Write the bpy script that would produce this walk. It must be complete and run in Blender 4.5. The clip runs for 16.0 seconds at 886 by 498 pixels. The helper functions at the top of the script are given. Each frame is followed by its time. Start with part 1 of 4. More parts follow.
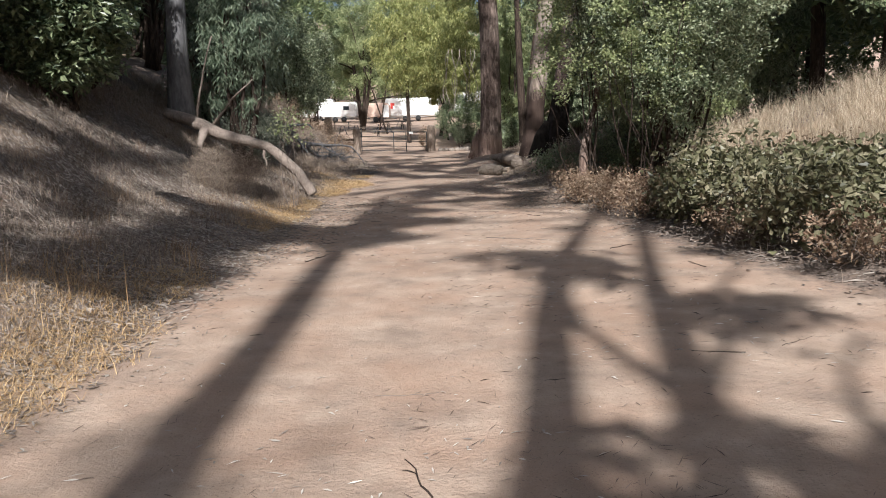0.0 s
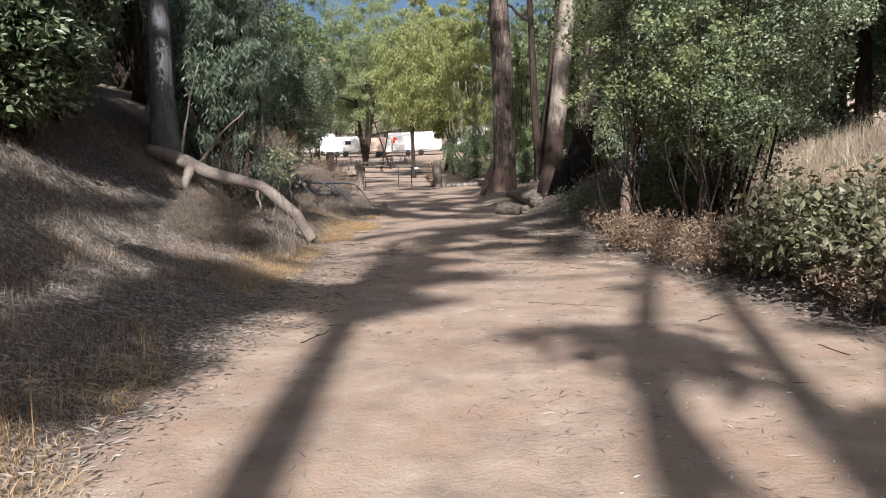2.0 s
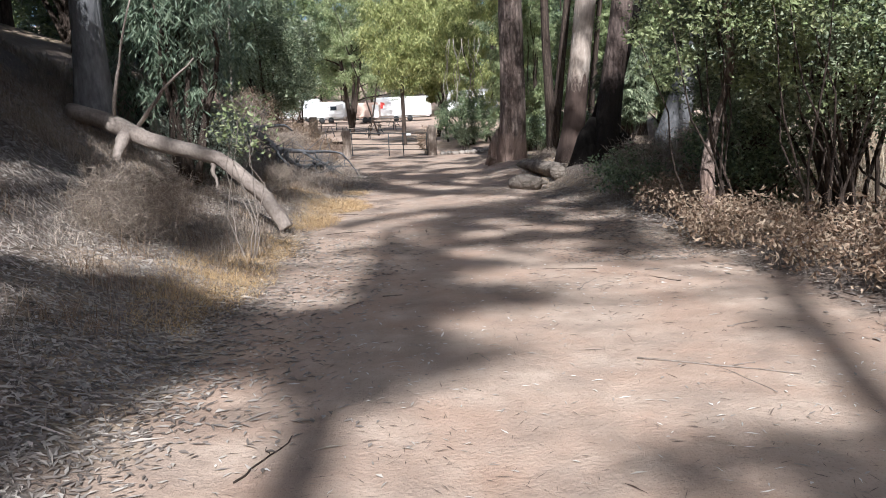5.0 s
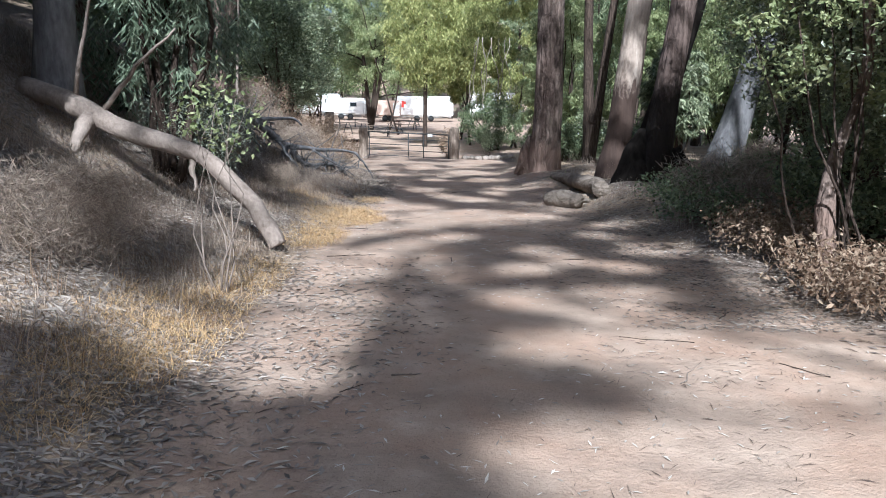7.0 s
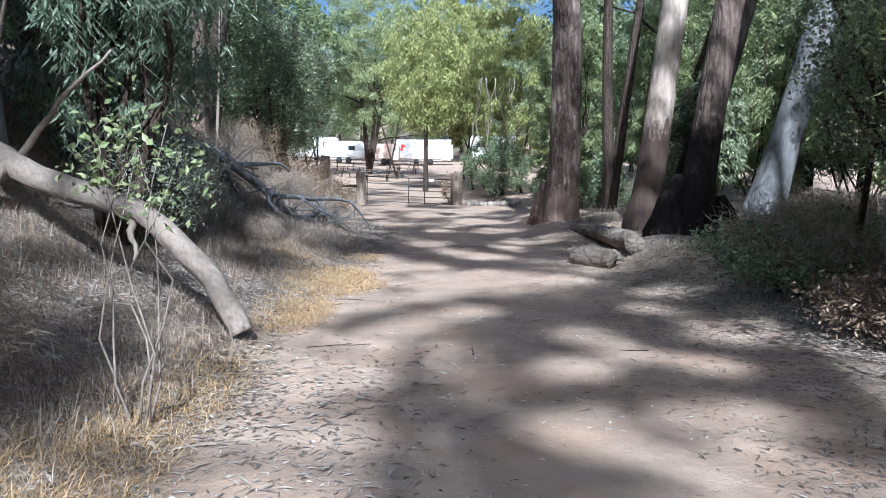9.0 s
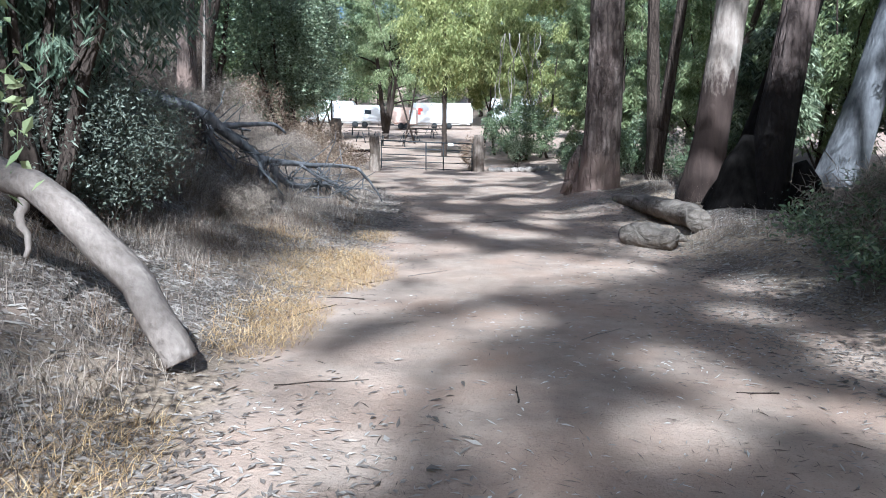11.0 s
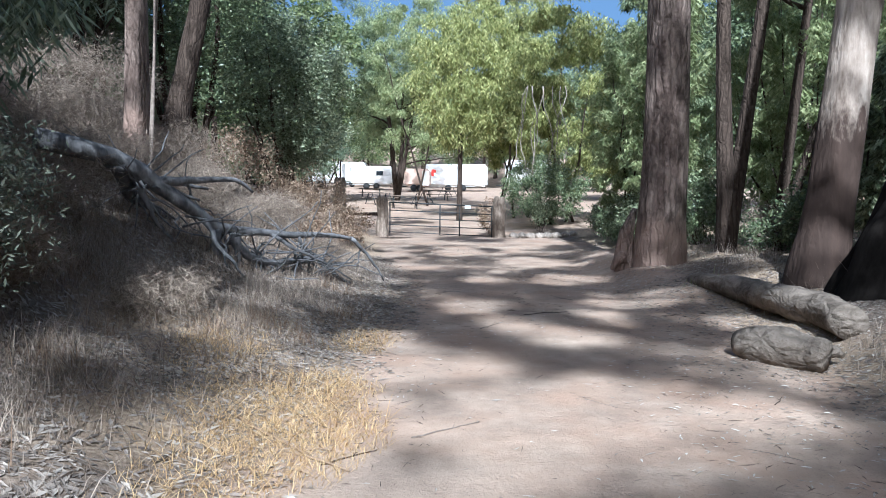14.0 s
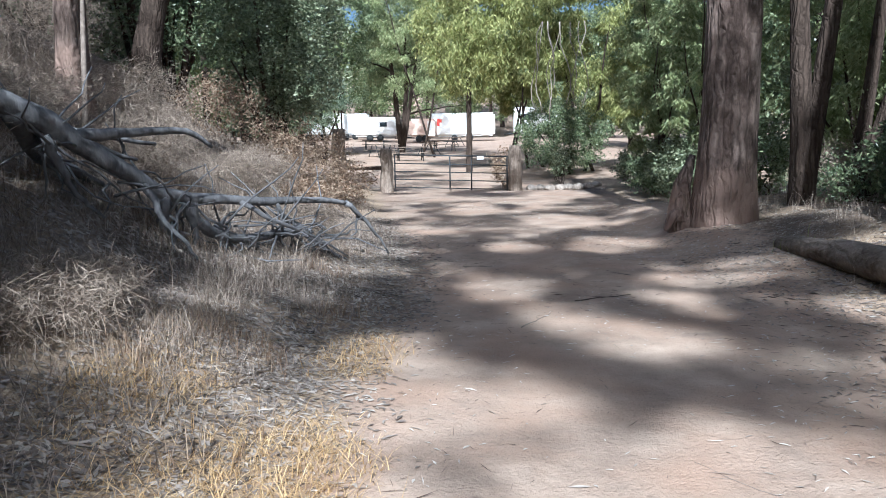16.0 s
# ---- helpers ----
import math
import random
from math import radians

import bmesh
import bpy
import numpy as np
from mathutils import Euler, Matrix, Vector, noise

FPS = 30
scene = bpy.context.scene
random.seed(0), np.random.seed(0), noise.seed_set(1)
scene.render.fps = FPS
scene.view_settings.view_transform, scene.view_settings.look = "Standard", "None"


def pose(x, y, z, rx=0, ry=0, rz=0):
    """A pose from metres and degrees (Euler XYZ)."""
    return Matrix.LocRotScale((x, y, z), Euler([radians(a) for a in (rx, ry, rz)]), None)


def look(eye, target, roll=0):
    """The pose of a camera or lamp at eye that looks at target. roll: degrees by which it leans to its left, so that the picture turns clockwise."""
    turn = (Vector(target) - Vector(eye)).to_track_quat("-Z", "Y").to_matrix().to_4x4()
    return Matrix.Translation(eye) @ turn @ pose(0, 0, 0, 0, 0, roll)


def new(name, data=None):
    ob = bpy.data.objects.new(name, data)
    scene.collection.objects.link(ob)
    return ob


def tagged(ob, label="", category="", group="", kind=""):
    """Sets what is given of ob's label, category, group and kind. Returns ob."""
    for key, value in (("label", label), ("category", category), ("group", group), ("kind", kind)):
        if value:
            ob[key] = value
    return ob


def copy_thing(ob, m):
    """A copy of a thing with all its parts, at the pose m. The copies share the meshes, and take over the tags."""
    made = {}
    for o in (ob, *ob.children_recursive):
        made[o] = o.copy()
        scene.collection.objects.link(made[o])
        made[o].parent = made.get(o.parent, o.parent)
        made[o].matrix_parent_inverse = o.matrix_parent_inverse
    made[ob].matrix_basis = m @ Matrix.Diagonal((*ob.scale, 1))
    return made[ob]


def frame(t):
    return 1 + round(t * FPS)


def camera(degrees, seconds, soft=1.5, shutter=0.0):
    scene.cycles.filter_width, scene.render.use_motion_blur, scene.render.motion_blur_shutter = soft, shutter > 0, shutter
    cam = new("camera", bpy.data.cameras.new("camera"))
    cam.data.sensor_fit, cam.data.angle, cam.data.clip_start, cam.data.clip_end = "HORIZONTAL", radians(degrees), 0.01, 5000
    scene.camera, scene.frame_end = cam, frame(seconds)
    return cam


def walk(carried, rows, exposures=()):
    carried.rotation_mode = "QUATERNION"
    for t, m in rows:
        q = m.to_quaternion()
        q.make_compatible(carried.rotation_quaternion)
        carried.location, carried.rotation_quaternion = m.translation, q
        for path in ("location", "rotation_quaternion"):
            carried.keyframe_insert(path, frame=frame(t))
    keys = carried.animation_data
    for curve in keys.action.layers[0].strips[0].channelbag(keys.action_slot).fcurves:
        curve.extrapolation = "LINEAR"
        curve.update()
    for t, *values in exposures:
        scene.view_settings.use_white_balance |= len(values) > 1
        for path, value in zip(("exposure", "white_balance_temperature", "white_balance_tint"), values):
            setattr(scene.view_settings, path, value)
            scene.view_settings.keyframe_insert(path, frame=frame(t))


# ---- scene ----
cam = camera(59.3, 16.0, 1.0)
METRES, EYE, TILT, LEAN, TURN = 17.5, 1.42, -9.0, 1.9, 0.0
ROWS = [
    (0.0, 0.0, 0.0, 0.0, -0.0, 0.0, 0.0),
    (0.5, -0.0075, 0.0256, 0.0052, -0.15, 0.79, 0.63),
    (1.0, -0.0116, 0.0541, 0.0103, -0.55, 2.51, 1.45),
    (1.5, -0.0141, 0.0827, 0.0154, -0.04, 2.95, 0.72),
    (2.0, -0.0177, 0.1139, 0.0203, 0.11, 2.45, 0.35),
    (2.5, -0.0225, 0.1429, 0.0248, 0.2, 1.76, -0.02),
    (3.0, -0.0273, 0.1733, 0.0303, 0.06, 0.67, -0.15),
    (3.5, -0.0308, 0.2024, 0.0342, -1.05, 1.77, -0.58),
    (4.0, -0.0336, 0.2371, 0.0379, -2.35, 1.29, -0.04),
    (4.5, -0.0359, 0.2668, 0.0406, -1.64, -0.29, -0.35),
    (5.0, -0.0384, 0.3002, 0.0466, -0.8, 0.02, 0.75),
    (7.5, -0.0501, 0.4522, 0.0712, 0.22, 0.23, -2.95),
    (8.0, -0.0536, 0.483, 0.0783, 0.76, 2.43, -2.22),
    (8.5, -0.0561, 0.5141, 0.0828, 0.51, 3.5, -2.79),
    (9.0, -0.0576, 0.5426, 0.088, 0.02, 3.26, -2.38),
    (11.5, -0.0644, 0.6961, 0.1083, 1.64, 0.45, -2.35),
    (12.0, -0.0674, 0.7283, 0.1139, 1.69, 1.45, -2.22),
    (12.5, -0.0694, 0.7593, 0.1201, 0.94, 2.76, -1.98),
    (13.0, -0.0694, 0.7905, 0.1249, 1.4, 4.25, -1.7),
    (13.5, -0.0709, 0.8233, 0.1294, 1.16, 5.01, -2.28),
    (14.0, -0.074, 0.8562, 0.1323, 2.28, 5.16, -2.72),
    (14.5, -0.0759, 0.8868, 0.1373, 2.28, 2.79, -1.02),
    (15.0, -0.0789, 0.9175, 0.1426, 1.6, 0.51, -0.53),
    (15.5, -0.0833, 0.9495, 0.1475, 1.63, 2.19, -0.06),
    (16.0, -0.0877, 0.9828, 0.1518, 2.89, 1.54, -1.31),
]
walk(cam, [(t, pose(0, 0, EYE, TILT, LEAN, TURN) @ pose(METRES * x, METRES * y, METRES * z, 90 + pitch, roll, yaw)) for t, x, y, z, yaw, pitch, roll in ROWS], [(0.0, 0.68, 5450.0, 10.0), (6.0, 1.02, 5000.0, 8.0), (11.0, 1.22, 4550.0, 4.0), (16.0, 1.14, 4750.0, 5.0)])

# world, sun
SUN_EL, SUN_AZ = radians(40.0), radians(0.4)
TO_SUN = Vector((math.sin(SUN_AZ) * math.cos(SUN_EL), -math.cos(SUN_AZ) * math.cos(SUN_EL), math.sin(SUN_EL)))
world = bpy.data.worlds.new("sky")
scene.world = world
world.use_nodes = True
wn = world.node_tree.nodes
sky = wn.new("ShaderNodeTexSky")
sky.sky_type, sky.sun_disc, sky.dust_density = "NISHITA", False, 5.0
sky.sun_elevation, sky.sun_rotation = SUN_EL, math.pi - SUN_AZ
world.node_tree.links.new(sky.outputs[0], wn["Background"].inputs[0])
wn["Background"].inputs[1].default_value = 0.06
sun_data = bpy.data.lights.new("sun", "SUN")
sun_data.energy, sun_data.angle, sun_data.color = 5.0, radians(0.7), (1.0, 0.89, 0.74)
sun = new("sun", sun_data)
sun.matrix_world = look((0, -30, 40), Vector((0, -30, 40)) - TO_SUN)


# ---- materials ----
class Nodes:
    """Short hand for a node material."""

    def __init__(self, name):
        self.mat = bpy.data.materials.new(name)
        self.mat.use_nodes = True
        self.tree = self.mat.node_tree
        self.bsdf = self.tree.nodes["Principled BSDF"]
        self.out = self.tree.nodes["Material Output"]

    def add(self, kind, **inputs):
        n = self.tree.nodes.new("ShaderNode" + kind)
        for k, v in inputs.items():
            self.put(n, k.replace("_", " "), v)
        return n

    def put(self, n, key, v):
        sock = n.inputs[key]
        if isinstance(v, bpy.types.NodeSocket):
            self.tree.links.new(v, sock)
        else:
            sock.default_value = v

    def coords(self):
        return self.add("TexCoord").outputs["Object"]

    def world(self):
        return self.add("NewGeometry").outputs["Position"]

    def noise(self, scale, detail=4.0, vector=None, stretch=None, rough=0.6):
        v = vector or self.coords()
        if stretch:
            m = self.add("Mapping", Vector=v, Scale=stretch)
            v = m.outputs[0]
        return self.add("TexNoise", Vector=v, Scale=scale, Detail=detail, Roughness=rough).outputs["Fac"]

    def ramp(self, fac, *stops):
        n = self.tree.nodes.new("ShaderNodeValToRGB")
        self.put(n, "Fac", fac)
        els = n.color_ramp.elements
        while len(els) < len(stops):
            els.new(0.5)
        for e, (p, c) in zip(els, stops):
            e.position, e.color = p, (*c, 1) if len(c) == 3 else c
        return n.outputs[0]

    def mix(self, fac, a, b, blend="MIX"):
        n = self.tree.nodes.new("ShaderNodeMix")
        n.data_type, n.blend_type = "RGBA", blend
        for s, v in zip((n.inputs[0], n.inputs[6], n.inputs[7]), (fac, a, b)):
            if isinstance(v, bpy.types.NodeSocket):
                self.tree.links.new(v, s)
            else:
                s.default_value = v if not isinstance(v, tuple) or len(v) == 4 else (*v, 1)
        return n.outputs[2]

    def math(self, op, a, b=0.0, clamp=False):
        n = self.tree.nodes.new("ShaderNodeMath")
        n.operation, n.use_clamp = op, clamp
        for s, v in zip(n.inputs, (a, b)):
            if isinstance(v, bpy.types.NodeSocket):
                self.tree.links.new(v, s)
            else:
                s.default_value = v
        return n.outputs[0]

    def finish(self, colour, rough=0.85, bump=None, strength=0.4, distance=0.02, spec=0.3, metal=0.0):
        self.put(self.bsdf, "Base Color", colour if not isinstance(colour, tuple) or len(colour) == 4 else (*colour, 1))
        self.put(self.bsdf, "Roughness", rough)
        self.put(self.bsdf, "Specular IOR Level", spec)
        self.put(self.bsdf, "Metallic", metal)
        if bump is not None:
            b = self.add("Bump", Height=bump, Strength=strength, Distance=distance)
            self.put(self.bsdf, "Normal", b.outputs[0])
        return self.mat


def leaf_material(name, dark, mid, light, see_through=0.3, rough=0.5, spec=0.35):
    n = Nodes(name)
    rnd = n.add("NewGeometry").outputs["Random Per Island"]
    col = n.ramp(rnd, (0.0, dark), (0.5, mid), (0.92, light))
    patch = n.noise(0.9, 3, n.world())
    col = n.mix(n.ramp(patch, (0.35, (0, 0, 0)), (0.7, (0.3,) * 3)), col, light)
    n.finish(col, rough, spec=spec)
    trans = n.add("BsdfTranslucent", Color=col)
    mixer = n.add("MixShader", Fac=see_through)
    n.tree.links.new(n.bsdf.outputs[0], mixer.inputs[1])
    n.tree.links.new(trans.outputs[0], mixer.inputs[2])
    n.tree.links.new(mixer.outputs[0], n.out.inputs[0])
    return n.mat


def bark_material(name, deep, mid, pale, patchy=0.5, stretch=(1, 1, 0.16), scale=9.0, bump=0.7, cracks=0.6, grain=(1, 1, 0.045), blotch=0.0, foot=None):
    n = Nodes(name)
    c = n.coords()
    ridges = n.noise(scale, 6, c, stretch, 0.65)
    fine = n.noise(scale * 4, 4, c, (1, 1, min(1.0, 2 * stretch[2])))
    plates = n.noise(1.6, 4, c, (1, 1, min(1.0, 2.2 * stretch[2])))
    col = n.ramp(ridges, (0.3, deep), (0.48, mid), (0.72, pale))
    col = n.mix(n.math("MULTIPLY", n.ramp(plates, (0.42, (0, 0, 0)), (0.58, (1, 1, 1))), patchy), col, pale)
    col = n.mix(0.35, col, n.ramp(fine, (0.3, deep), (0.75, pale)))
    if blotch:
        flakes = n.noise(4.5, 5, c, (1, 1, 0.45), 0.7)
        col = n.mix(n.math("MULTIPLY", n.ramp(flakes, (0.5, (0, 0, 0)), (0.62, (1, 1, 1))), blotch), col, deep)
    warp = n.add("Mapping", Vector=c, Scale=grain)
    shift = n.add("VectorMath", )
    shift.operation = "MULTIPLY_ADD"
    n.put(shift, 0, n.add("TexNoise", Vector=c, Scale=3.0, Detail=3.0).outputs["Color"])
    shift.inputs[1].default_value = (0.16, 0.16, 0.16)
    n.put(shift, 2, warp.outputs[0])
    cell = n.add("TexVoronoi", Vector=shift.outputs[0], Scale=scale * 1.5)
    cell.feature = "DISTANCE_TO_EDGE"
    crack = n.ramp(cell.outputs["Distance"], (0.0, (0, 0, 0)), (0.22, (1, 1, 1)))
    col = n.mix(n.math("MULTIPLY", n.math("SUBTRACT", 1.0, crack), cracks), col, deep)
    if foot:
        up = n.add("SeparateXYZ", Vector=c).outputs["Z"]
        line = n.math("ADD", n.math("DIVIDE", up, foot[0]), n.math("MULTIPLY", n.math("SUBTRACT", n.noise(2.5, 5, c, (1, 1, 0.4), 0.7), 0.5), 1.6))
        burn = n.ramp(line, (0.75, (1, 1, 1)), (1.0, (0, 0, 0)))
        col = n.mix(burn, col, n.mix(ridges, foot[1], foot[2]))
    height = n.math("ADD", n.math("ADD", ridges, n.math("MULTIPLY", fine, 0.35)), n.math("MULTIPLY", crack, cracks * 0.8))
    return n.finish(col, 0.9, height, bump, 0.06, spec=0.15)


def plain(name, a, b, scale=6.0, rough=0.7, metal=0.0, bump=0.2, stretch=None, spec=0.3):
    n = Nodes(name)
    t = n.noise(scale, 5, n.coords(), stretch)
    fine = n.noise(scale * 7, 3, n.coords(), stretch)
    return n.finish(n.ramp(t, (0.3, a), (0.7, b)), rough, fine, bump, 0.01, spec, metal)


def ground_material():
    n = Nodes("earth")
    w = n.world()
    path = n.add("Attribute")
    path.attribute_name = "path"
    grassy = n.add("Attribute")
    grassy.attribute_name = "dry"
    big = n.noise(0.7, 5, w)
    med = n.noise(5, 5, w)
    fine = n.noise(38, 4, w)
    grit = n.noise(140, 2, w)
    dirt = n.ramp(big, (0.3, (0.30, 0.195, 0.135)), (0.5, (0.40, 0.275, 0.20)), (0.7, (0.50, 0.385, 0.295)))
    dirt = n.mix(n.ramp(med, (0.42, (0, 0, 0)), (0.68, (0.5,) * 3)), dirt, (0.32, 0.225, 0.16))
    dirt = n.mix(n.ramp(grit, (0.55, (0, 0, 0)), (0.75, (0.45,) * 3)), dirt, (0.52, 0.43, 0.35))
    dust = n.ramp(n.noise(2.2, 5, w), (0.3, (0.22, 0.17, 0.135)), (0.5, (0.35, 0.27, 0.21)), (0.7, (0.49, 0.385, 0.30)))
    dirt = n.mix(n.ramp(n.noise(1.3, 6, w), (0.38, (0.15,) * 3), (0.6, (0.85,) * 3)), dirt, dust)
    crumbs = n.noise(75, 3, w)
    dirt = n.mix(n.ramp(crumbs, (0.3, (0.6,) * 3), (0.42, (0, 0, 0))), dirt, (0.17, 0.12, 0.09))
    litter = n.ramp(fine, (0.3, (0.06, 0.047, 0.039)), (0.5, (0.15, 0.12, 0.10)), (0.72, (0.29, 0.24, 0.20)))
    litter = n.mix(n.ramp(med, (0.4, (0, 0, 0)), (0.65, (0.6,) * 3)), litter, (0.18, 0.13, 0.10))
    straw = n.ramp(fine, (0.3, (0.20, 0.145, 0.10)), (0.5, (0.32, 0.24, 0.165)), (0.7, (0.44, 0.345, 0.24)))
    rough_ground = n.mix(grassy.outputs["Fac"], litter, straw)
    edge = n.math("ADD", path.outputs["Fac"], n.math("MULTIPLY", n.math("SUBTRACT", med, 0.5), 1.5))
    mask = n.ramp(edge, (0.2, (0, 0, 0)), (0.72, (1, 1, 1)))
    col = n.mix(mask, rough_ground, dirt)
    h = n.math("ADD", n.math("MULTIPLY", med, 0.6), n.math("ADD", n.math("MULTIPLY", fine, 0.35), n.math("MULTIPLY", grit, 0.15)))
    return n.finish(col, 0.95, h, 0.6, 0.05, spec=0.12)


M_GROUND = ground_material()
M_GUM = leaf_material("gum_leaf", (0.06, 0.09, 0.045), (0.18, 0.23, 0.115), (0.38, 0.42, 0.25), 0.42)
M_GUMBLUE = leaf_material("hanging_gum_leaf", (0.05, 0.078, 0.048), (0.145, 0.19, 0.12), (0.35, 0.40, 0.28), 0.38)
M_OAK = leaf_material("oak_leaf", (0.045, 0.07, 0.035), (0.125, 0.165, 0.08), (0.32, 0.36, 0.20), 0.32, 0.35, 0.5)
M_OLIVE = leaf_material("olive_leaf", (0.03, 0.048, 0.022), (0.135, 0.17, 0.085), (0.44, 0.47, 0.30), 0.3, 0.4, 0.45)
M_CHAR = plain("charred_wood", (0.004, 0.0035, 0.003), (0.018, 0.015, 0.013), 12, 0.95, 0, 0.6, (1, 1, 0.3), 0.05)
M_WILLOW = leaf_material("pepper_leaf", (0.14, 0.165, 0.05), (0.29, 0.315, 0.105), (0.53, 0.52, 0.22), 0.45)
M_PALE = leaf_material("pale_leaf", (0.15, 0.19, 0.075), (0.28, 0.33, 0.15), (0.45, 0.47, 0.25), 0.45)
M_BRAMBLE = leaf_material("bramble_leaf", (0.04, 0.042, 0.02), (0.11, 0.112, 0.052), (0.29, 0.26, 0.165), 0.25, 0.45, 0.4)
M_FAR = leaf_material("far_leaf", (0.07, 0.10, 0.045), (0.16, 0.20, 0.09), (0.30, 0.33, 0.16), 0.42, 0.7, 0.1)
M_TWIG = plain("twig_bark", (0.13, 0.10, 0.08), (0.30, 0.25, 0.21), 20, 0.9)
M_DRYLEAF = leaf_material("dry_leaf", (0.12, 0.07, 0.045), (0.265, 0.178, 0.118), (0.47, 0.365, 0.26), 0.25, 0.7, 0.15)
M_SAGE = leaf_material("sage_leaf", (0.075, 0.085, 0.06), (0.17, 0.185, 0.135), (0.33, 0.345, 0.27), 0.25, 0.7, 0.15)
M_CHIP = leaf_material("bleached_leaf", (0.16, 0.125, 0.10), (0.36, 0.31, 0.26), (0.66, 0.61, 0.55), 0.1, 0.6, 0.25)
M_STRAW = leaf_material("straw", (0.27, 0.17, 0.085), (0.49, 0.325, 0.155), (0.70, 0.52, 0.29), 0.3, 0.7, 0.15)
M_GREYGRASS = leaf_material("old_grass", (0.12, 0.094, 0.076), (0.285, 0.225, 0.178), (0.48, 0.395, 0.315), 0.25, 0.8, 0.1)
M_LITTER = leaf_material("fallen_leaf", (0.07, 0.053, 0.043), (0.21, 0.17, 0.142), (0.43, 0.375, 0.32), 0.1, 0.6, 0.25)
M_HAY = leaf_material("pale_hay", (0.34, 0.26, 0.18), (0.50, 0.41, 0.30), (0.66, 0.57, 0.44), 0.3, 0.8, 0.1)
M_NEEDLE = leaf_material("twig_bits", (0.05, 0.035, 0.028), (0.13, 0.095, 0.075), (0.26, 0.20, 0.16), 0.0, 0.8, 0.1)
M_BARK = bark_material("stringy_bark", (0.045, 0.031, 0.025), (0.165, 0.117, 0.096), (0.36, 0.28, 0.235), 0.7, scale=6.5, bump=1.0, cracks=0.5, blotch=0.75, foot=(0.8, (0.085, 0.056, 0.044), (0.33, 0.235, 0.188)))
M_PALEBARK = bark_material("smooth_bark", (0.15, 0.11, 0.085), (0.33, 0.265, 0.215), (0.52, 0.44, 0.37), 0.6, scale=5.0, bump=0.6, cracks=0.18, blotch=0.35)
M_GREYBARK = bark_material("grey_bark", (0.055, 0.053, 0.055), (0.15, 0.146, 0.15), (0.29, 0.28, 0.28), 0.5, scale=5.0, bump=0.5, cracks=0.2, blotch=0.4)
M_DARKBARK = bark_material("dark_bark", (0.025, 0.018, 0.014), (0.06, 0.042, 0.033), (0.12, 0.09, 0.07), 0.3)
M_DEADWOOD = bark_material("dead_wood", (0.12, 0.095, 0.075), (0.30, 0.25, 0.205), (0.50, 0.44, 0.38), 0.5, scale=8.0, bump=0.5, cracks=0.3)
M_LOG = bark_material("old_log", (0.045, 0.035, 0.027), (0.14, 0.112, 0.088), (0.33, 0.275, 0.225), 0.6, (0.8, 0.5, 1.0), 6.0, 0.9, 0.35, (0.6, 0.3, 0.8))
M_FALLEN = bark_material("fallen_bark", (0.11, 0.085, 0.07), (0.25, 0.20, 0.165), (0.44, 0.37, 0.315), 0.5, (0.25, 1.0, 0.3), 7.0, 0.5, 0.2, (0.15, 1.0, 0.2))
M_PEELED = bark_material("peeling_pale_bark", (0.15, 0.11, 0.085), (0.33, 0.265, 0.215), (0.54, 0.46, 0.39), 0.6, scale=5.0, bump=0.7, cracks=0.18, blotch=0.35, foot=(2.3, (0.012, 0.009, 0.008), (0.10, 0.068, 0.054)))
M_RUST = bark_material("dark_stringy_bark", (0.028, 0.02, 0.017), (0.105, 0.074, 0.062), (0.23, 0.175, 0.15), 0.4, scale=6.0, bump=0.9, cracks=0.4, blotch=0.5, foot=(2.2, (0.005, 0.004, 0.004), (0.03, 0.024, 0.02)))
M_POST = bark_material("weathered_post", (0.08, 0.058, 0.045), (0.23, 0.178, 0.138), (0.40, 0.33, 0.265), 0.4, scale=10, cracks=0.4)
M_STEEL = plain("painted_steel", (0.03, 0.032, 0.034), (0.06, 0.06, 0.06), 8, 0.6, 0.2)
M_WHITE = plain("white_shell", (0.72, 0.71, 0.68), (0.82, 0.81, 0.79), 1.2, 0.35, 0, 0.03)
M_TAN = plain("tan_shell", (0.62, 0.45, 0.36), (0.70, 0.53, 0.43), 1.2, 0.5, 0, 0.05)
M_RED = plain("red_paint", (0.55, 0.05, 0.04), (0.65, 0.08, 0.06), 3, 0.4, 0, 0.03)
M_GLASS = plain("dark_window", (0.02, 0.025, 0.03), (0.04, 0.05, 0.06), 2, 0.1, 0, 0.0, None, 0.6)
M_TYRE = plain("tyre_rubber", (0.015, 0.015, 0.015), (0.03, 0.03, 0.03), 20, 0.8)

RNG = np.random.default_rng(7)


# ---- the lie of the land ----
def smooth(a, b, v):
    t = np.clip((v - a) / (b - a), 0, 1)
    return t * t * (3 - 2 * t)


def left_edge(y):
    return np.interp(y, [-20, 3, 8, 14, 18, 24, 28, 32, 38, 44], [-2.4, -2.3, -2.15, -2.3, -2.5, -2.15, -2.5, -3.3, -4.3, -5.0])


def right_edge(y):
    return np.interp(y, [-20, 5, 7, 10, 13, 16, 18, 20, 24, 27, 31, 37, 42], [3.8, 3.6, 3.0, 2.3, 2.1, 2.1, 1.9, 1.5, 1.5, 1.6, 1.9, 1.9, 0.6])


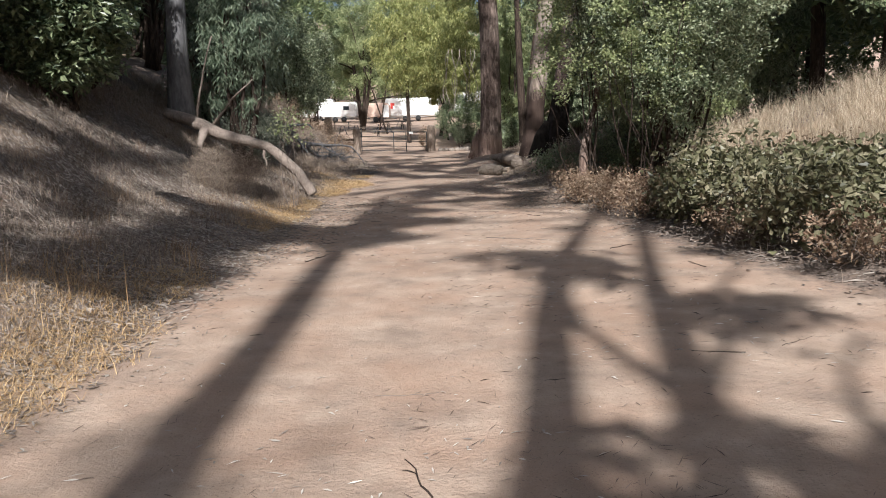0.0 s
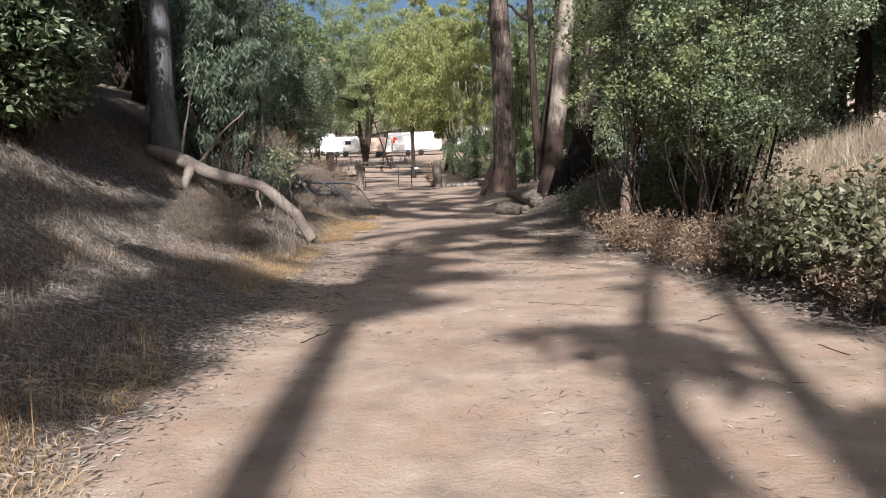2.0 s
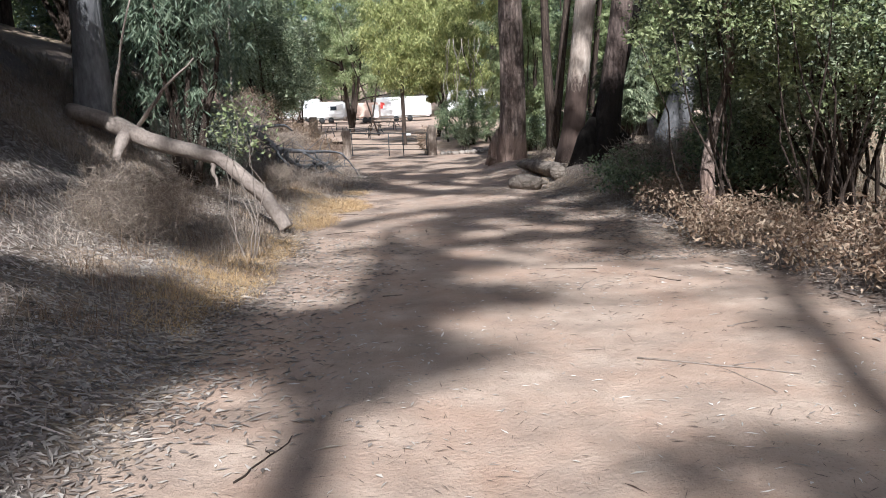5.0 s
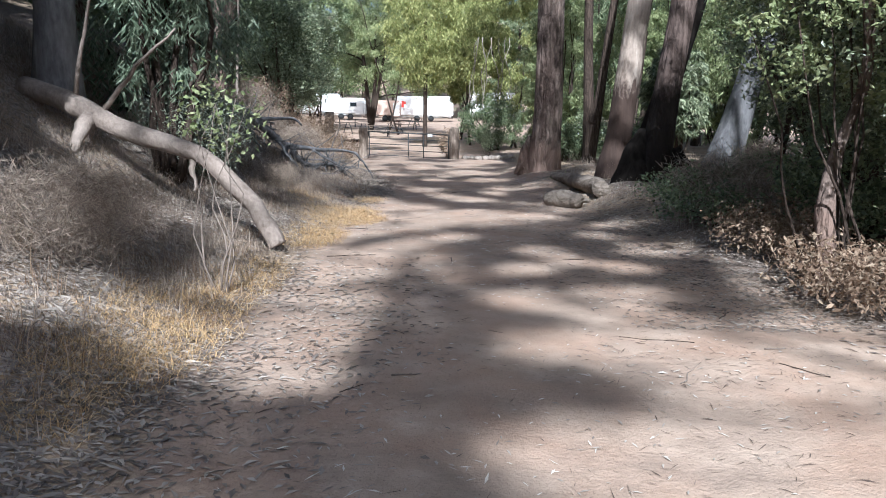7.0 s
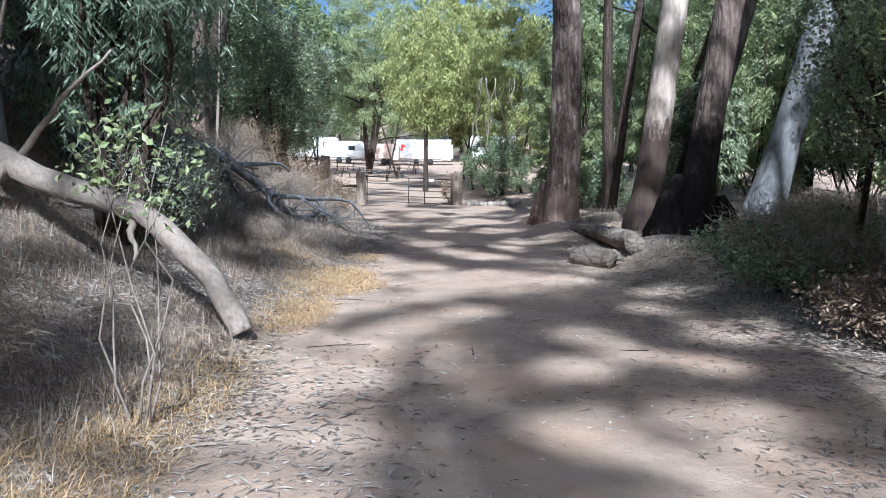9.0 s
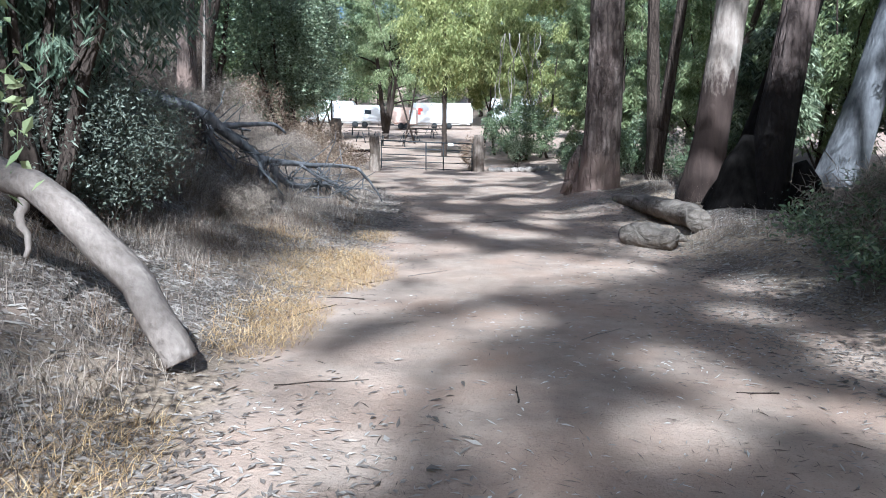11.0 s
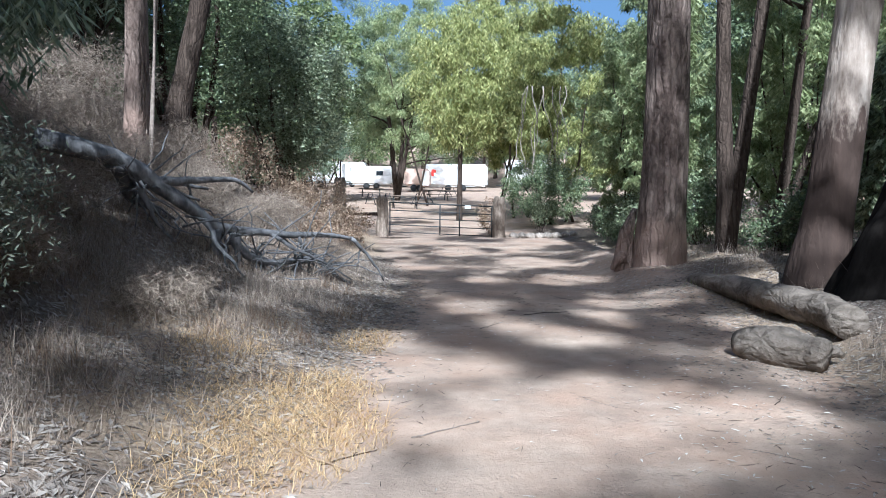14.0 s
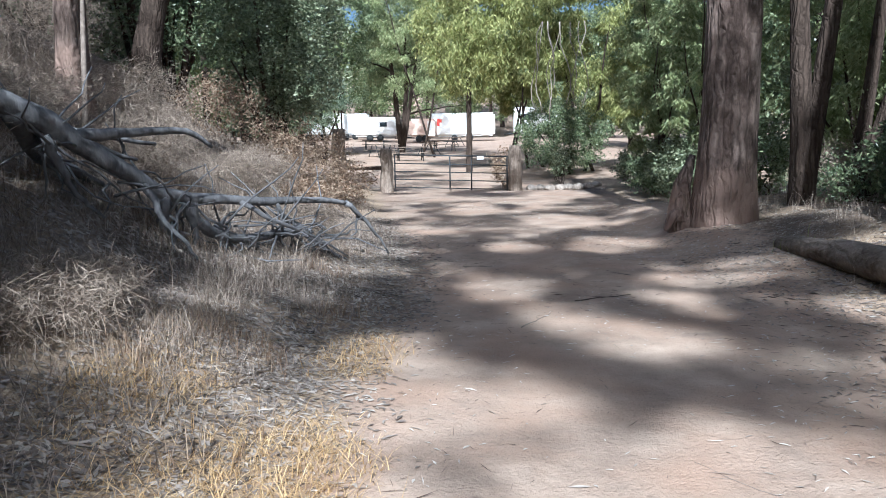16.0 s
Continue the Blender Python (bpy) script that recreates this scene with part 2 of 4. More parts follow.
def land(x, y):
    """The height of the ground, for numbers or arrays."""
    x, y = np.asarray(x, float), np.asarray(y, float)
    out = np.maximum(left_edge(y) - x, 0)
    steep = np.interp(y, [-20, 2, 6, 10, 16, 22, 30, 38, 46, 60], [0.3, 0.36, 0.44, 0.43, 0.37, 0.29, 0.30, 0.25, 0.06, 0.02])
    z = steep * (np.sqrt(out * out + 0.16) - 0.4)
    z = z + np.interp(y, [18, 21, 27, 31], [0.45, 0.36, 0.36, 0.45]) * np.maximum(out - 1.9, 0) * (1 - smooth(33, 44, y)) * smooth(-8, 4, y)
    z = np.where(z > 3.4, 3.4 + (z - 3.4) * 0.45, z)
    right = np.maximum(x - right_edge(y), 0)
    z = z + 0.12 * smooth(0, 1.2, right) + 0.2 * smooth(18, 21, y) * (1 - smooth(25, 29, y)) * smooth(0, 1.2, right)
    z = z + 0.40 * np.maximum(x - 5.3, 0) * (1 - smooth(18, 26, y)) * (1 - 0.6 * smooth(12, 30, x))
    z = z + 0.26 * smooth(0.5, 1.6, x) * smooth(23.5, 27, y) * (1 - smooth(31, 36, y)) + 0.11 * smooth(33, 38, y)
    z = z + 0.036 * np.clip(y - 42, 0, 75) + 0.3 * np.maximum(y - 125, 0) * (1 - smooth(200, 320, y) * 0.6)
    z = z + 0.10 * smooth(20, 27, y) * (1 - smooth(32, 40, y))
    return z


def on_land(x, y):
    return float(land(x, y))


# ---- mesh makers ----
def mesh_of(name, verts, faces, mat, smoothed=True):
    me = bpy.data.meshes.new(name)
    verts = np.asarray(verts, np.float32)
    faces = np.asarray(faces, np.int32)
    k = faces.shape[1]
    me.vertices.add(len(verts))
    me.vertices.foreach_set("co", verts.ravel())
    me.loops.add(faces.size)
    me.loops.foreach_set("vertex_index", faces.ravel())
    me.polygons.add(len(faces))
    me.polygons.foreach_set("loop_start", np.arange(0, faces.size, k, dtype=np.int32))
    me.polygons.foreach_set("use_smooth", np.full(len(faces), smoothed))
    me.update(calc_edges=True)
    me.materials.append(mat)
    return me


def part(name, me, parent, label=""):
    ob = new(name, me)
    ob.parent = parent
    if label:
        tagged(ob, label)
    return ob


def thing(name, at, label, category, group="", kind="", turn=0.0):
    ob = new(name)
    ob.matrix_basis = pose(*at, 0, 0, turn)
    return tagged(ob, label, category, group, kind)


def tube(points, radii, segs=12, rough=0.0, seed=0, ridges=0, capped=True):
    """Verts and quads of a round limb along points; rough: how uneven, as a share of the radius."""
    pts = [Vector(p) for p in points]
    verts, faces = [], []
    ref = Vector((1, 0, 0)) if abs((pts[-1] - pts[0]).normalized().x) < 0.8 else Vector((0, 1, 0))
    for i, p in enumerate(pts):
        d = (pts[min(i + 1, len(pts) - 1)] - pts[max(i - 1, 0)]).normalized()
        u = (ref - d * ref.dot(d)).normalized()
        v = d.cross(u)
        for k in range(segs):
            a = 2 * math.pi * k / segs
            r = radii[i]
            if rough:
                q = p + (u * math.cos(a) + v * math.sin(a)) * r
                r *= 1 + rough * noise.noise(Vector((q.x * 2.2 + seed, q.y * 2.2, q.z * 0.9)) ) + rough * 0.5 * noise.noise(Vector((q.x * 7 + seed, q.y * 7, q.z * 1.6)))
                if ridges:
                    r *= 1 + rough * 0.5 * math.sin(a * ridges + 2.5 * noise.noise(Vector((0, seed, q.z * 0.5))))
            verts.append(p + (u * math.cos(a) + v * math.sin(a)) * r)
    n = len(pts)
    for i in range(n - 1):
        for k in range(segs):
            a, b = i * segs + k, i * segs + (k + 1) % segs
            faces.append((a, b, b + segs, a + segs))
    if capped:
        for ring, flip in ((0, True), (n - 1, False)):
            verts.append(pts[ring])
            c = len(verts) - 1
            for k in range(0, segs):
                a, b = ring * segs + k, ring * segs + (k + 1) % segs
                faces.append((c, b, a, a) if flip else (c, a, b, b))
    return [tuple(v) for v in verts], faces


def join(*lots):
    verts, faces = [], []
    for v, f in lots:
        k = len(verts)
        verts += v
        faces += [tuple(i + k for i in q) for q in f]
    return verts, faces


def quads_mesh(name, lot, mat, smoothed=True):
    me = bpy.data.meshes.new(name)
    me.from_pydata(lot[0], [], [tuple(dict.fromkeys(q)) for q in lot[1]])
    if smoothed:
        me.polygons.foreach_set("use_smooth", np.ones(len(me.polygons), bool))
    me.materials.append(mat)
    me.update()
    return me


def bend(a, b, wander, n=8, seed=0.0):
    """Points from a to b that wander to the sides."""
    a, b = Vector(a), Vector(b)
    out = []
    for i in range(n):
        t = i / (n - 1)
        w = wander * math.sin(math.pi * t) ** 0.7
        out.append(a.lerp(b, t) + w * Vector((noise.noise(Vector((t * 2.3 + seed, 1.7, seed))), noise.noise(Vector((4.1, t * 2.3 + seed, seed))), 0.6 * noise.noise(Vector((seed, 9.2, t * 2.3))))))
    return out


def leaves(name, pos, length, width, mat, droop=0.0, rng=RNG, spread=0.35, up=0.0):
    """One mesh of folded leaves at the places given. droop 1: they hang."""
    pos = np.asarray(pos, float)
    n = len(pos)
    d = rng.normal(size=(n, 3))
    d /= np.linalg.norm(d, axis=1)[:, None] + 1e-9
    d[:, 2] = d[:, 2] * (1 - abs(droop)) - droop + up
    d /= np.linalg.norm(d, axis=1)[:, None] + 1e-9
    m = rng.normal(size=(n, 3))
    side = np.cross(d, m)
    side /= np.linalg.norm(side, axis=1)[:, None] + 1e-9
    nor = np.cross(side, d)
    ln = length * (1 + spread * rng.normal(size=(n, 1))).clip(0.45, 1.9)
    wd = width * (1 + spread * rng.normal(size=(n, 1))).clip(0.45, 1.9) * 0.5
    v = np.empty((n, 4, 3))
    v[:, 0] = pos
    v[:, 1] = pos + d * ln * 0.45 + side * wd + nor * wd * 0.45
    v[:, 2] = pos + d * ln + nor * ln * 0.06
    v[:, 3] = pos + d * ln * 0.45 - side * wd + nor * wd * 0.45
    k = np.arange(n)[:, None] * 4
    f = np.concatenate([k + [0, 1, 2], k + [0, 2, 3]], axis=1).reshape(-1, 3)
    return mesh_of(name, v.reshape(-1, 3), f, mat, False)


def blades(name, roots, height, width, mat, lean=0.35, rng=RNG):
    """One mesh of bent grass blades, each of three triangles."""
    roots = np.asarray(roots, float)
    n = len(roots)
    a = rng.uniform(0, 2 * np.pi, n)
    h = height * np.exp(rng.normal(0, 0.35, n))
    out = np.stack([np.cos(a), np.sin(a), np.zeros(n)], 1)
    side = np.stack([-np.sin(a), np.cos(a), np.zeros(n)], 1) * (width * rng.uniform(0.5, 1.3, n) / 2)[:, None]
    le = (lean * h * rng.uniform(0.2, 2.0, n))[:, None]
    up = np.zeros((n, 3))
    up[:, 2] = h
    v = np.empty((n, 5, 3))
    v[:, 0], v[:, 1] = roots - side, roots + side
    v[:, 2], v[:, 3] = roots + up * 0.55 + out * le * 0.35 + side * 0.7, roots + up * 0.55 + out * le * 0.35 - side * 0.7
    v[:, 4] = roots + up * 0.95 + out * le
    k = np.arange(n)[:, None] * 5
    f = np.concatenate([k + [0, 1, 2], k + [0, 2, 3], k + [3, 2, 4]], axis=1).reshape(-1, 3)
    return mesh_of(name, v.reshape(-1, 3), f, mat, False)


def clumps(centres, radii, per, rng=RNG, flat=0.7):
    """Places spread round some centres, denser towards each centre's rim."""
    centres = np.asarray(centres, float)
    radii = np.broadcast_to(np.asarray(radii, float), (len(centres),))
    out = []
    for c, r in zip(centres, radii):
        d = rng.normal(size=(per, 3))
        d /= np.linalg.norm(d, axis=1)[:, None]
        s = r * rng.uniform(0.1, 1.0, (per, 1)) ** 0.55
        out.append(c + d * s * [1, 1, flat])
    return np.concatenate(out)


def in_ellipsoid(n, centre, size, rng=RNG, hollow=0.3):
    d = rng.normal(size=(n, 3))
    d /= np.linalg.norm(d, axis=1)[:, None]
    s = rng.uniform(hollow ** 3, 1, (n, 1)) ** (1 / 3)
    return np.asarray(centre) + d * s * np.asarray(size)


# ---- ground ----
SURF = {}


def surf(x, y):
    """The height of the finished ground, bumps and all."""
    x, y = np.atleast_1d(np.asarray(x, float)), np.atleast_1d(np.asarray(y, float))
    i = np.clip(np.searchsorted(SURF["x"], x) - 1, 0, len(SURF["x"]) - 2)
    j = np.clip(np.searchsorted(SURF["y"], y) - 1, 0, len(SURF["y"]) - 2)
    u = (x - SURF["x"][i]) / (SURF["x"][i + 1] - SURF["x"][i])
    v = (y - SURF["y"][j]) / (SURF["y"][j + 1] - SURF["y"][j])
    z = SURF["z"]
    return z[j, i] * (1 - u) * (1 - v) + z[j, i + 1] * u * (1 - v) + z[j + 1, i] * (1 - u) * v + z[j + 1, i + 1] * u * v


def build_ground():
    xs = np.concatenate([-np.geomspace(400, 8, 26), np.arange(-7.8, -5, 0.25), np.arange(-5, 4.5, 0.1), np.arange(4.5, 8, 0.25), np.geomspace(8, 400, 26)])
    ys = np.concatenate([-np.geomspace(400, 6, 24), np.arange(-5.5, 1, 0.4), np.arange(1, 34, 0.12), np.arange(34, 60, 0.4), np.geomspace(60, 900, 44)])
    gx, gy = np.meshgrid(xs, ys)
    z = land(gx, gy)
    le, re = left_edge(gy), right_edge(gy)
    off = smooth(0.0, 0.8, np.maximum(le - gx, gx - re))
    bump = np.array([noise.noise(Vector((a * 0.9, b * 0.9, 3.0))) + 0.5 * noise.noise(Vector((a * 2.7, b * 2.7, 8.0))) + 0.35 * noise.noise(Vector((a * 6.1, b * 6.1, 1.0))) for a, b in zip(gx.ravel(), gy.ravel())]).reshape(gx.shape)
    z = z + bump * (0.016 + 0.075 * off)
    SURF["x"], SURF["y"], SURF["z"] = xs, ys, z
    ny, nx = gx.shape
    idx = np.arange(nx * ny).reshape(ny, nx)
    faces = np.stack([idx[:-1, :-1], idx[:-1, 1:], idx[1:, 1:], idx[1:, :-1]], -1).reshape(-1, 4)
    me = mesh_of("ground", np.stack([gx, gy, z], -1).reshape(-1, 3), faces, M_GROUND)
    path = 1 - smooth(-0.55, 0.6, np.maximum(le - gx, gx - re))
    path = np.where(gy > 44, 0.9, path)
    dry = smooth(-0.2, 0.35, np.array([noise.noise(Vector((a * 0.5, b * 0.35, 5.0))) for a, b in zip(gx.ravel(), gy.ravel())]).reshape(gx.shape) + 0.15 - 0.3 * smooth(0.8, 2.0, le - gx))
    for key, val in (("path", path), ("dry", dry)):
        me.attributes.new(key, "FLOAT", "POINT").data.foreach_set("value", val.ravel().astype(np.float32))
    return tagged(new("ground", me), "dry dirt track between leaf-littered earth banks", "ground", kind="structure")


build_ground()

# ---- tall gum trees ----
# Crown openings made to light track spots: x, y, half width, half length.
NEAR_GAPS = [
    (-0.9, 5.7, 1.45, 3.6), (1.0, 9.5, 1.7, 0.75), (-1.95, 9.0, 0.4, 0.9), (-0.1, 10.8, 0.6, 0.4), (0.9, 10.8, 0.6, 0.9), (1.6, 12.2, 1.2, 1.3), (0.05, 12.7, 0.45, 0.35), (-1.74, 12.0, 0.3, 0.3), (-1.65, 13.5, 0.42, 1.0),
    (-0.12, 14.1, 0.3, 0.4), (0.52, 13.5, 0.4, 0.3), (0.78, 14.4, 0.35, 0.4), (0.02, 15.6, 0.25, 0.3), (1.05, 15.7, 0.3, 0.3), (0.55, 16.1, 0.22, 0.25), (-2.0, 15.3, 0.45, 0.4), (-1.58, 16.3, 0.4, 0.45), (0.3, 16.8, 0.3, 0.35),
    (-3.0, 4.2, 0.9, 2.2), (-2.5, 13.5, 0.5, 1.5), (-2.8, 16.3, 0.5, 0.8), (1.6, 17.0, 0.4, 0.5),
]
FAR_GAPS = [
    (-1.35, 17.2, 0.35, 0.3), (-0.78, 17.85, 0.3, 0.35), (-1.95, 18.3, 0.35, 0.35), (-1.3, 19.0, 0.4, 0.3), (0.55, 20.35, 0.5, 0.35), (-0.45, 20.6, 0.6, 0.7), (-1.3, 20.2, 0.55, 0.55), (-1.42, 21.8, 0.4, 0.5), (-0.4, 23.0, 0.4, 0.5), (-0.95, 23.7, 0.3, 0.5),
    (-1.35, 25.0, 0.35, 0.5), (0.4, 25.3, 0.35, 0.35), (1.04, 25.5, 0.4, 0.4), (1.74, 24.0, 0.5, 0.5), (0.0, 28.0, 0.4, 0.8), (-1.16, 27.9, 0.35, 0.5), (-0.2, 31.5, 0.6, 1.2), (-1.8, 34.5, 0.5, 1.6), (-0.4, 36.6, 0.9, 1.2),
    (0.5, 39.0, 0.8, 2.0), (-2.4, 19.8, 0.5, 1.3), (-2.6, 17.6, 0.5, 0.9), (1.25, 18.2, 0.3, 0.3), (1.7, 19.3, 0.3, 0.4), (-2.2, 22.6, 0.35, 0.6),
]
CAST = Vector((-TO_SUN.x / TO_SUN.z, -TO_SUN.y / TO_SUN.z))


def keep_gaps(pos):
    """Drops leaves at the openings; keeps or thins the rest to place the shade."""
    fx, fy = pos[:, 0] + CAST.x * pos[:, 2], pos[:, 1] + CAST.y * pos[:, 2]
    flecks = np.array([noise.noise(Vector((a * 1.3, b * 0.8, 2.0))) + 0.6 * noise.noise(Vector((a * 2.3, b * 1.5, 6.0))) + 0.35 * noise.noise(Vector((a * 5.1, b * 3.3, 9.0))) for a, b in zip(fx, fy)])
    beside = smooth(1.9, 3.2, np.abs(fx + 0.3))
    bank = np.maximum(0.85 * smooth(1.8, 2.3, -fx) * (1 - smooth(3.1, 3.7, -fx)) * smooth(6.8, 7.8, fy) * (1 - smooth(11.5, 13, fy)), 0.15 * smooth(2.7, 3.1, -fx) * smooth(15, 17, fy) * (1 - smooth(27, 30, fy)))
    right = smooth(1.9, 2.4, fx) * (1 - smooth(4.5, 5.5, fx)) * smooth(18, 19.2, fy) * (1 - smooth(24, 26, fy))
    gateway = smooth(41.3, 42.5, fy) * (1 - smooth(49, 51, fy)) * smooth(-5.5, -4.5, fx) * (1 - smooth(-1.2, -0.4, fx))
    lower = 0.75 * smooth(1.7, 2.1, -fx) * (1 - smooth(3.8, 4.4, -fx)) * smooth(20.6, 21.4, fy) * (1 - smooth(24, 25.5, fy))
    bank = np.maximum(np.maximum(bank, lower), np.maximum(0.9 * right, gateway))
    ok = flecks < 0.42 + 0.3 * bank - (0.78 * beside + 0.2 * smooth(21, 24, fy) * (1 - beside)) * (1 - bank) - 0.9 * smooth(50, 56, fy) * (1 - smooth(-1.0, 0.5, fx)) - 0.25 * smooth(0.5, 1.2, fx) * (1 - smooth(8, 10, fy)) - 0.5 * smooth(1.6, 2.2, fx) * smooth(9, 11, fy) * (1 - smooth(17, 18.5, fy)) + 0.5 * smooth(9.5, 10.5, fy) * (1 - smooth(18.2, 19.6, fy)) * (1 - smooth(0.9, 1.5, np.abs(fx + 0.5)))
    for x, y, a, b in NEAR_GAPS + FAR_GAPS:
        ok &= ((fx - x) / (a + 0.15)) ** 2 + ((fy - y) / (b + 0.17)) ** 2 > 1
    return pos[ok]


def trunk_lot(height, r, lean, seed, flare=1.45, top=0.35, segs=24, wander=0.35, rough=0.08, ridges=5, rings=34, start=-0.3, curl=0.0):
    pts, rad = [], []
    for i in range(rings):
        h = start + (height - start) * (i / (rings - 1)) ** 1.35
        w = wander * min(1.0, max(h, 0) / 6)
        pts.append((lean[0] * h + curl * max(h - 11, 0) ** 1.5 + w * noise.noise(Vector((h * 0.16, seed, 0.3))), lean[1] * h + w * noise.noise(Vector((seed, h * 0.16, 7.3))), h))
        rad.append(r * (1 + (flare - 1) * math.exp(-max(h, 0) / 0.45)) * (1 - (1 - top) * max(h, 0) / height))
    return tube(pts, rad, segs, rough, seed, ridges), pts, rad


def tall_tree(x, y, height, r, lean, bark, leaf, label, crown, seed, limbs=6, per=260, leaf_len=0.2, leaf_w=0.05, crown_from=0.55, gaps=True, flare=1.45, group="gum trees", stems=(), more=(), wander=0.35, curls=(0, 0, 0)):
    """crown: (radius, half height). stems: further leans from the same foot; curls: how far each bends over high up."""
    rng = np.random.default_rng(seed)
    t = thing("gum_tree", (x, y, on_land(x, y)), label, "tree", group)
    centres = []
    for k, ln in enumerate((lean, *stems)):
        lot, pts, rad = trunk_lot(height * (1 - 0.08 * k), r * (1 - 0.08 * k), ln, seed + k * 3.1, flare, wander=wander, curl=curls[k])
        part("trunk", quads_mesh("trunk", lot, bark), t)
        for i in range(limbs):
            f = crown_from + (0.97 - crown_from) * (i + rng.uniform(0.1, 0.9)) / limbs
            j = min(range(len(pts)), key=lambda q: abs(pts[q][2] - f * height))
            a = rng.uniform(0, 2 * math.pi)
            reach = crown[0] * rng.uniform(0.55, 1.0)
            end = Vector(pts[j]) + Vector((math.cos(a) * reach, math.sin(a) * reach, crown[1] * rng.uniform(0.1, 0.7)))
            path = bend(pts[j], end, 0.7, 7, seed + i)
            part("limb", quads_mesh("limb", tube(path, [rad[j] * 0.5 * (1 - 0.8 * q / 6) + 0.012 for q in range(7)], 7), bark), t)
            centres += [tuple(path[4]), tuple(path[6]), tuple(path[6] + Vector(rng.normal(0, 0.7, 3)))]
        for i, end in enumerate(more if k == len(stems) else ()):
            j = min(range(len(pts)), key=lambda q: abs(pts[q][2] - end[2] * 0.85))
            path = bend(pts[j], end, 0.5, 7, seed + 20 + i)
            part("limb", quads_mesh("limb", tube(path, [rad[j] * 0.4 * (1 - 0.8 * q / 6) + 0.012 for q in range(7)], 7), bark), t)
            centres += [tuple(path[6]), tuple(path[6] + Vector(rng.normal(0, 0.6, 3)))]
        centres += [tuple(Vector(pts[-1]) + Vector(rng.normal(0, 1.0, 3))) for _ in range(4)]
    pos = clumps(centres, rng.uniform(0.7, 1.5, len(centres)), per, rng)
    if gaps:
        base = np.array([x, y, on_land(x, y)])
        pos = keep_gaps(pos + base) - base
    part("crown", leaves("crown", pos, leaf_len, leaf_w, leaf, 0.55, rng), t)
    return t


BARK_LABEL = "tall gum tree with shaggy brown stringy bark"
# behind the start: its stems throw the long bars of shade
tall_tree(-1.18, -8.0, 20.5, 0.28, (0.0, 0.0), M_PALEBARK, M_GUM, "tall forked gum tree with smooth pale bark", (4.2, 3.0), 11, 7, 520, 0.3, 0.1, 0.78, wander=0.12, stems=((0.172, 0.0), (0.245, 0.0)), curls=(0.0, 0.06, 0.02), more=((3.9, 2.6, 8.6), (4.6, 2.0, 9.5), (3.4, 3.6, 10.2), (2.0, 3.2, 11.4), (4.4, 3.2, 11.0), (1.4, 1.6, 7.2), (2.4, 1.4, 7.6), (3.2, 1.0, 7.0), (0.9, 1.0, 8.0)))
# Four unseen trees added; their limbs reach out to shade bank and track.
tall_tree(-5.2, -8.0, 22.0, 0.3, (0.05, 0.0), M_PALEBARK, M_GUM, "unseen tall gum tree added for shade, smooth pale bark", (4.5, 4.0), 12, 8, 420, 0.3, 0.1, 0.62, more=((1.0, 1.5, 11.0), (2.2, 2.5, 11.5), (1.6, 3.5, 10.5), (2.6, 1.2, 10.8), (0.8, 3.8, 11.5), (1.9, 4.6, 11.0), (2.6, 3.8, 12.0), (0.2, 2.6, 10.6)))
tall_tree(5.6, -2.0, 21.0, 0.3, (-0.06, 0.02), M_PALEBARK, M_GUM, "unseen tall gum tree added for shade, smooth pale bark", (4.0, 4.0), 13, 7, 420, 0.3, 0.1, 0.65)
tall_tree(-6.6, 6.0, 21.0, 0.28, (0.06, 0.0), M_GREYBARK, M_GUM, "unseen gum tree added above the bank to shade the track", (4.0, 4.0), 14, 7, 420, 0.3, 0.1, 0.55, more=((5.0, 0.5, 14.0), (6.0, -1.5, 15.5), (6.6, 1.5, 14.5), (7.4, 0.0, 16.5), (5.4, 2.5, 16.5), (4.6, -1.0, 12.5), (7.8, 2.0, 13.5), (6.8, -0.6, 12.8), (6.2, -3.5, 14.5), (5.4, -3.0, 13.5), (6.9, -2.5, 14.0), (7.3, -3.2, 14.8), (5.8, -1.8, 13.8), (7.6, -1.4, 14.4), (6.4, -4.6, 14.0)))
tall_tree(6.6, 8.5, 20.0, 0.28, (-0.05, 0.0), M_GREYBARK, M_GUM, "unseen gum tree added behind the scrub to shade the track", (3.8, 4.0), 15, 7, 420, 0.3, 0.1, 0.6, more=((-5.0, 1.0, 14.0), (-6.2, 2.5, 15.5), (-7.0, -0.5, 14.5), (-5.6, 4.0, 16.5), (-7.6, 3.5, 13.5), (-6.4, 5.0, 15.0), (-4.6, 3.0, 12.5), (-7.4, 1.5, 13.0), (-8.2, 2.5, 14.0), (-6.0, 0.2, 14.8), (-8.4, 0.2, 13.2)))
# along the walk
tall_tree(1.66, 28.0, 24.0, 0.37, (0.004, 0.0), M_BARK, M_GUM, BARK_LABEL, (4.5, 4.0), 21, 7, 420, 0.3, 0.1, 0.45, flare=1.22)
tall_tree(2.75, 24.6, 22.0, 0.27, (0.13, 0.03), M_PEELED, M_GUM, "leaning gum tree, peeling pale bark, dark brown foot", (4.0, 4.0), 22, 6, 420, 0.3, 0.1, 0.5)
tall_tree(3.3, 23.4, 21.0, 0.28, (0.13, 0.05), M_RUST, M_GUM, "tall dark gum tree with a charred black foot", (4.0, 4.0), 23, 6, 420, 0.3, 0.1, 0.5)
tall_tree(5.6, 26.0, 20.0, 0.33, (0.26, 0.05), M_GREYBARK, M_GUM, "leaning gum tree with smooth grey-white bark", (4.0, 4.0), 24, 6, 420, 0.3, 0.1, 0.5)
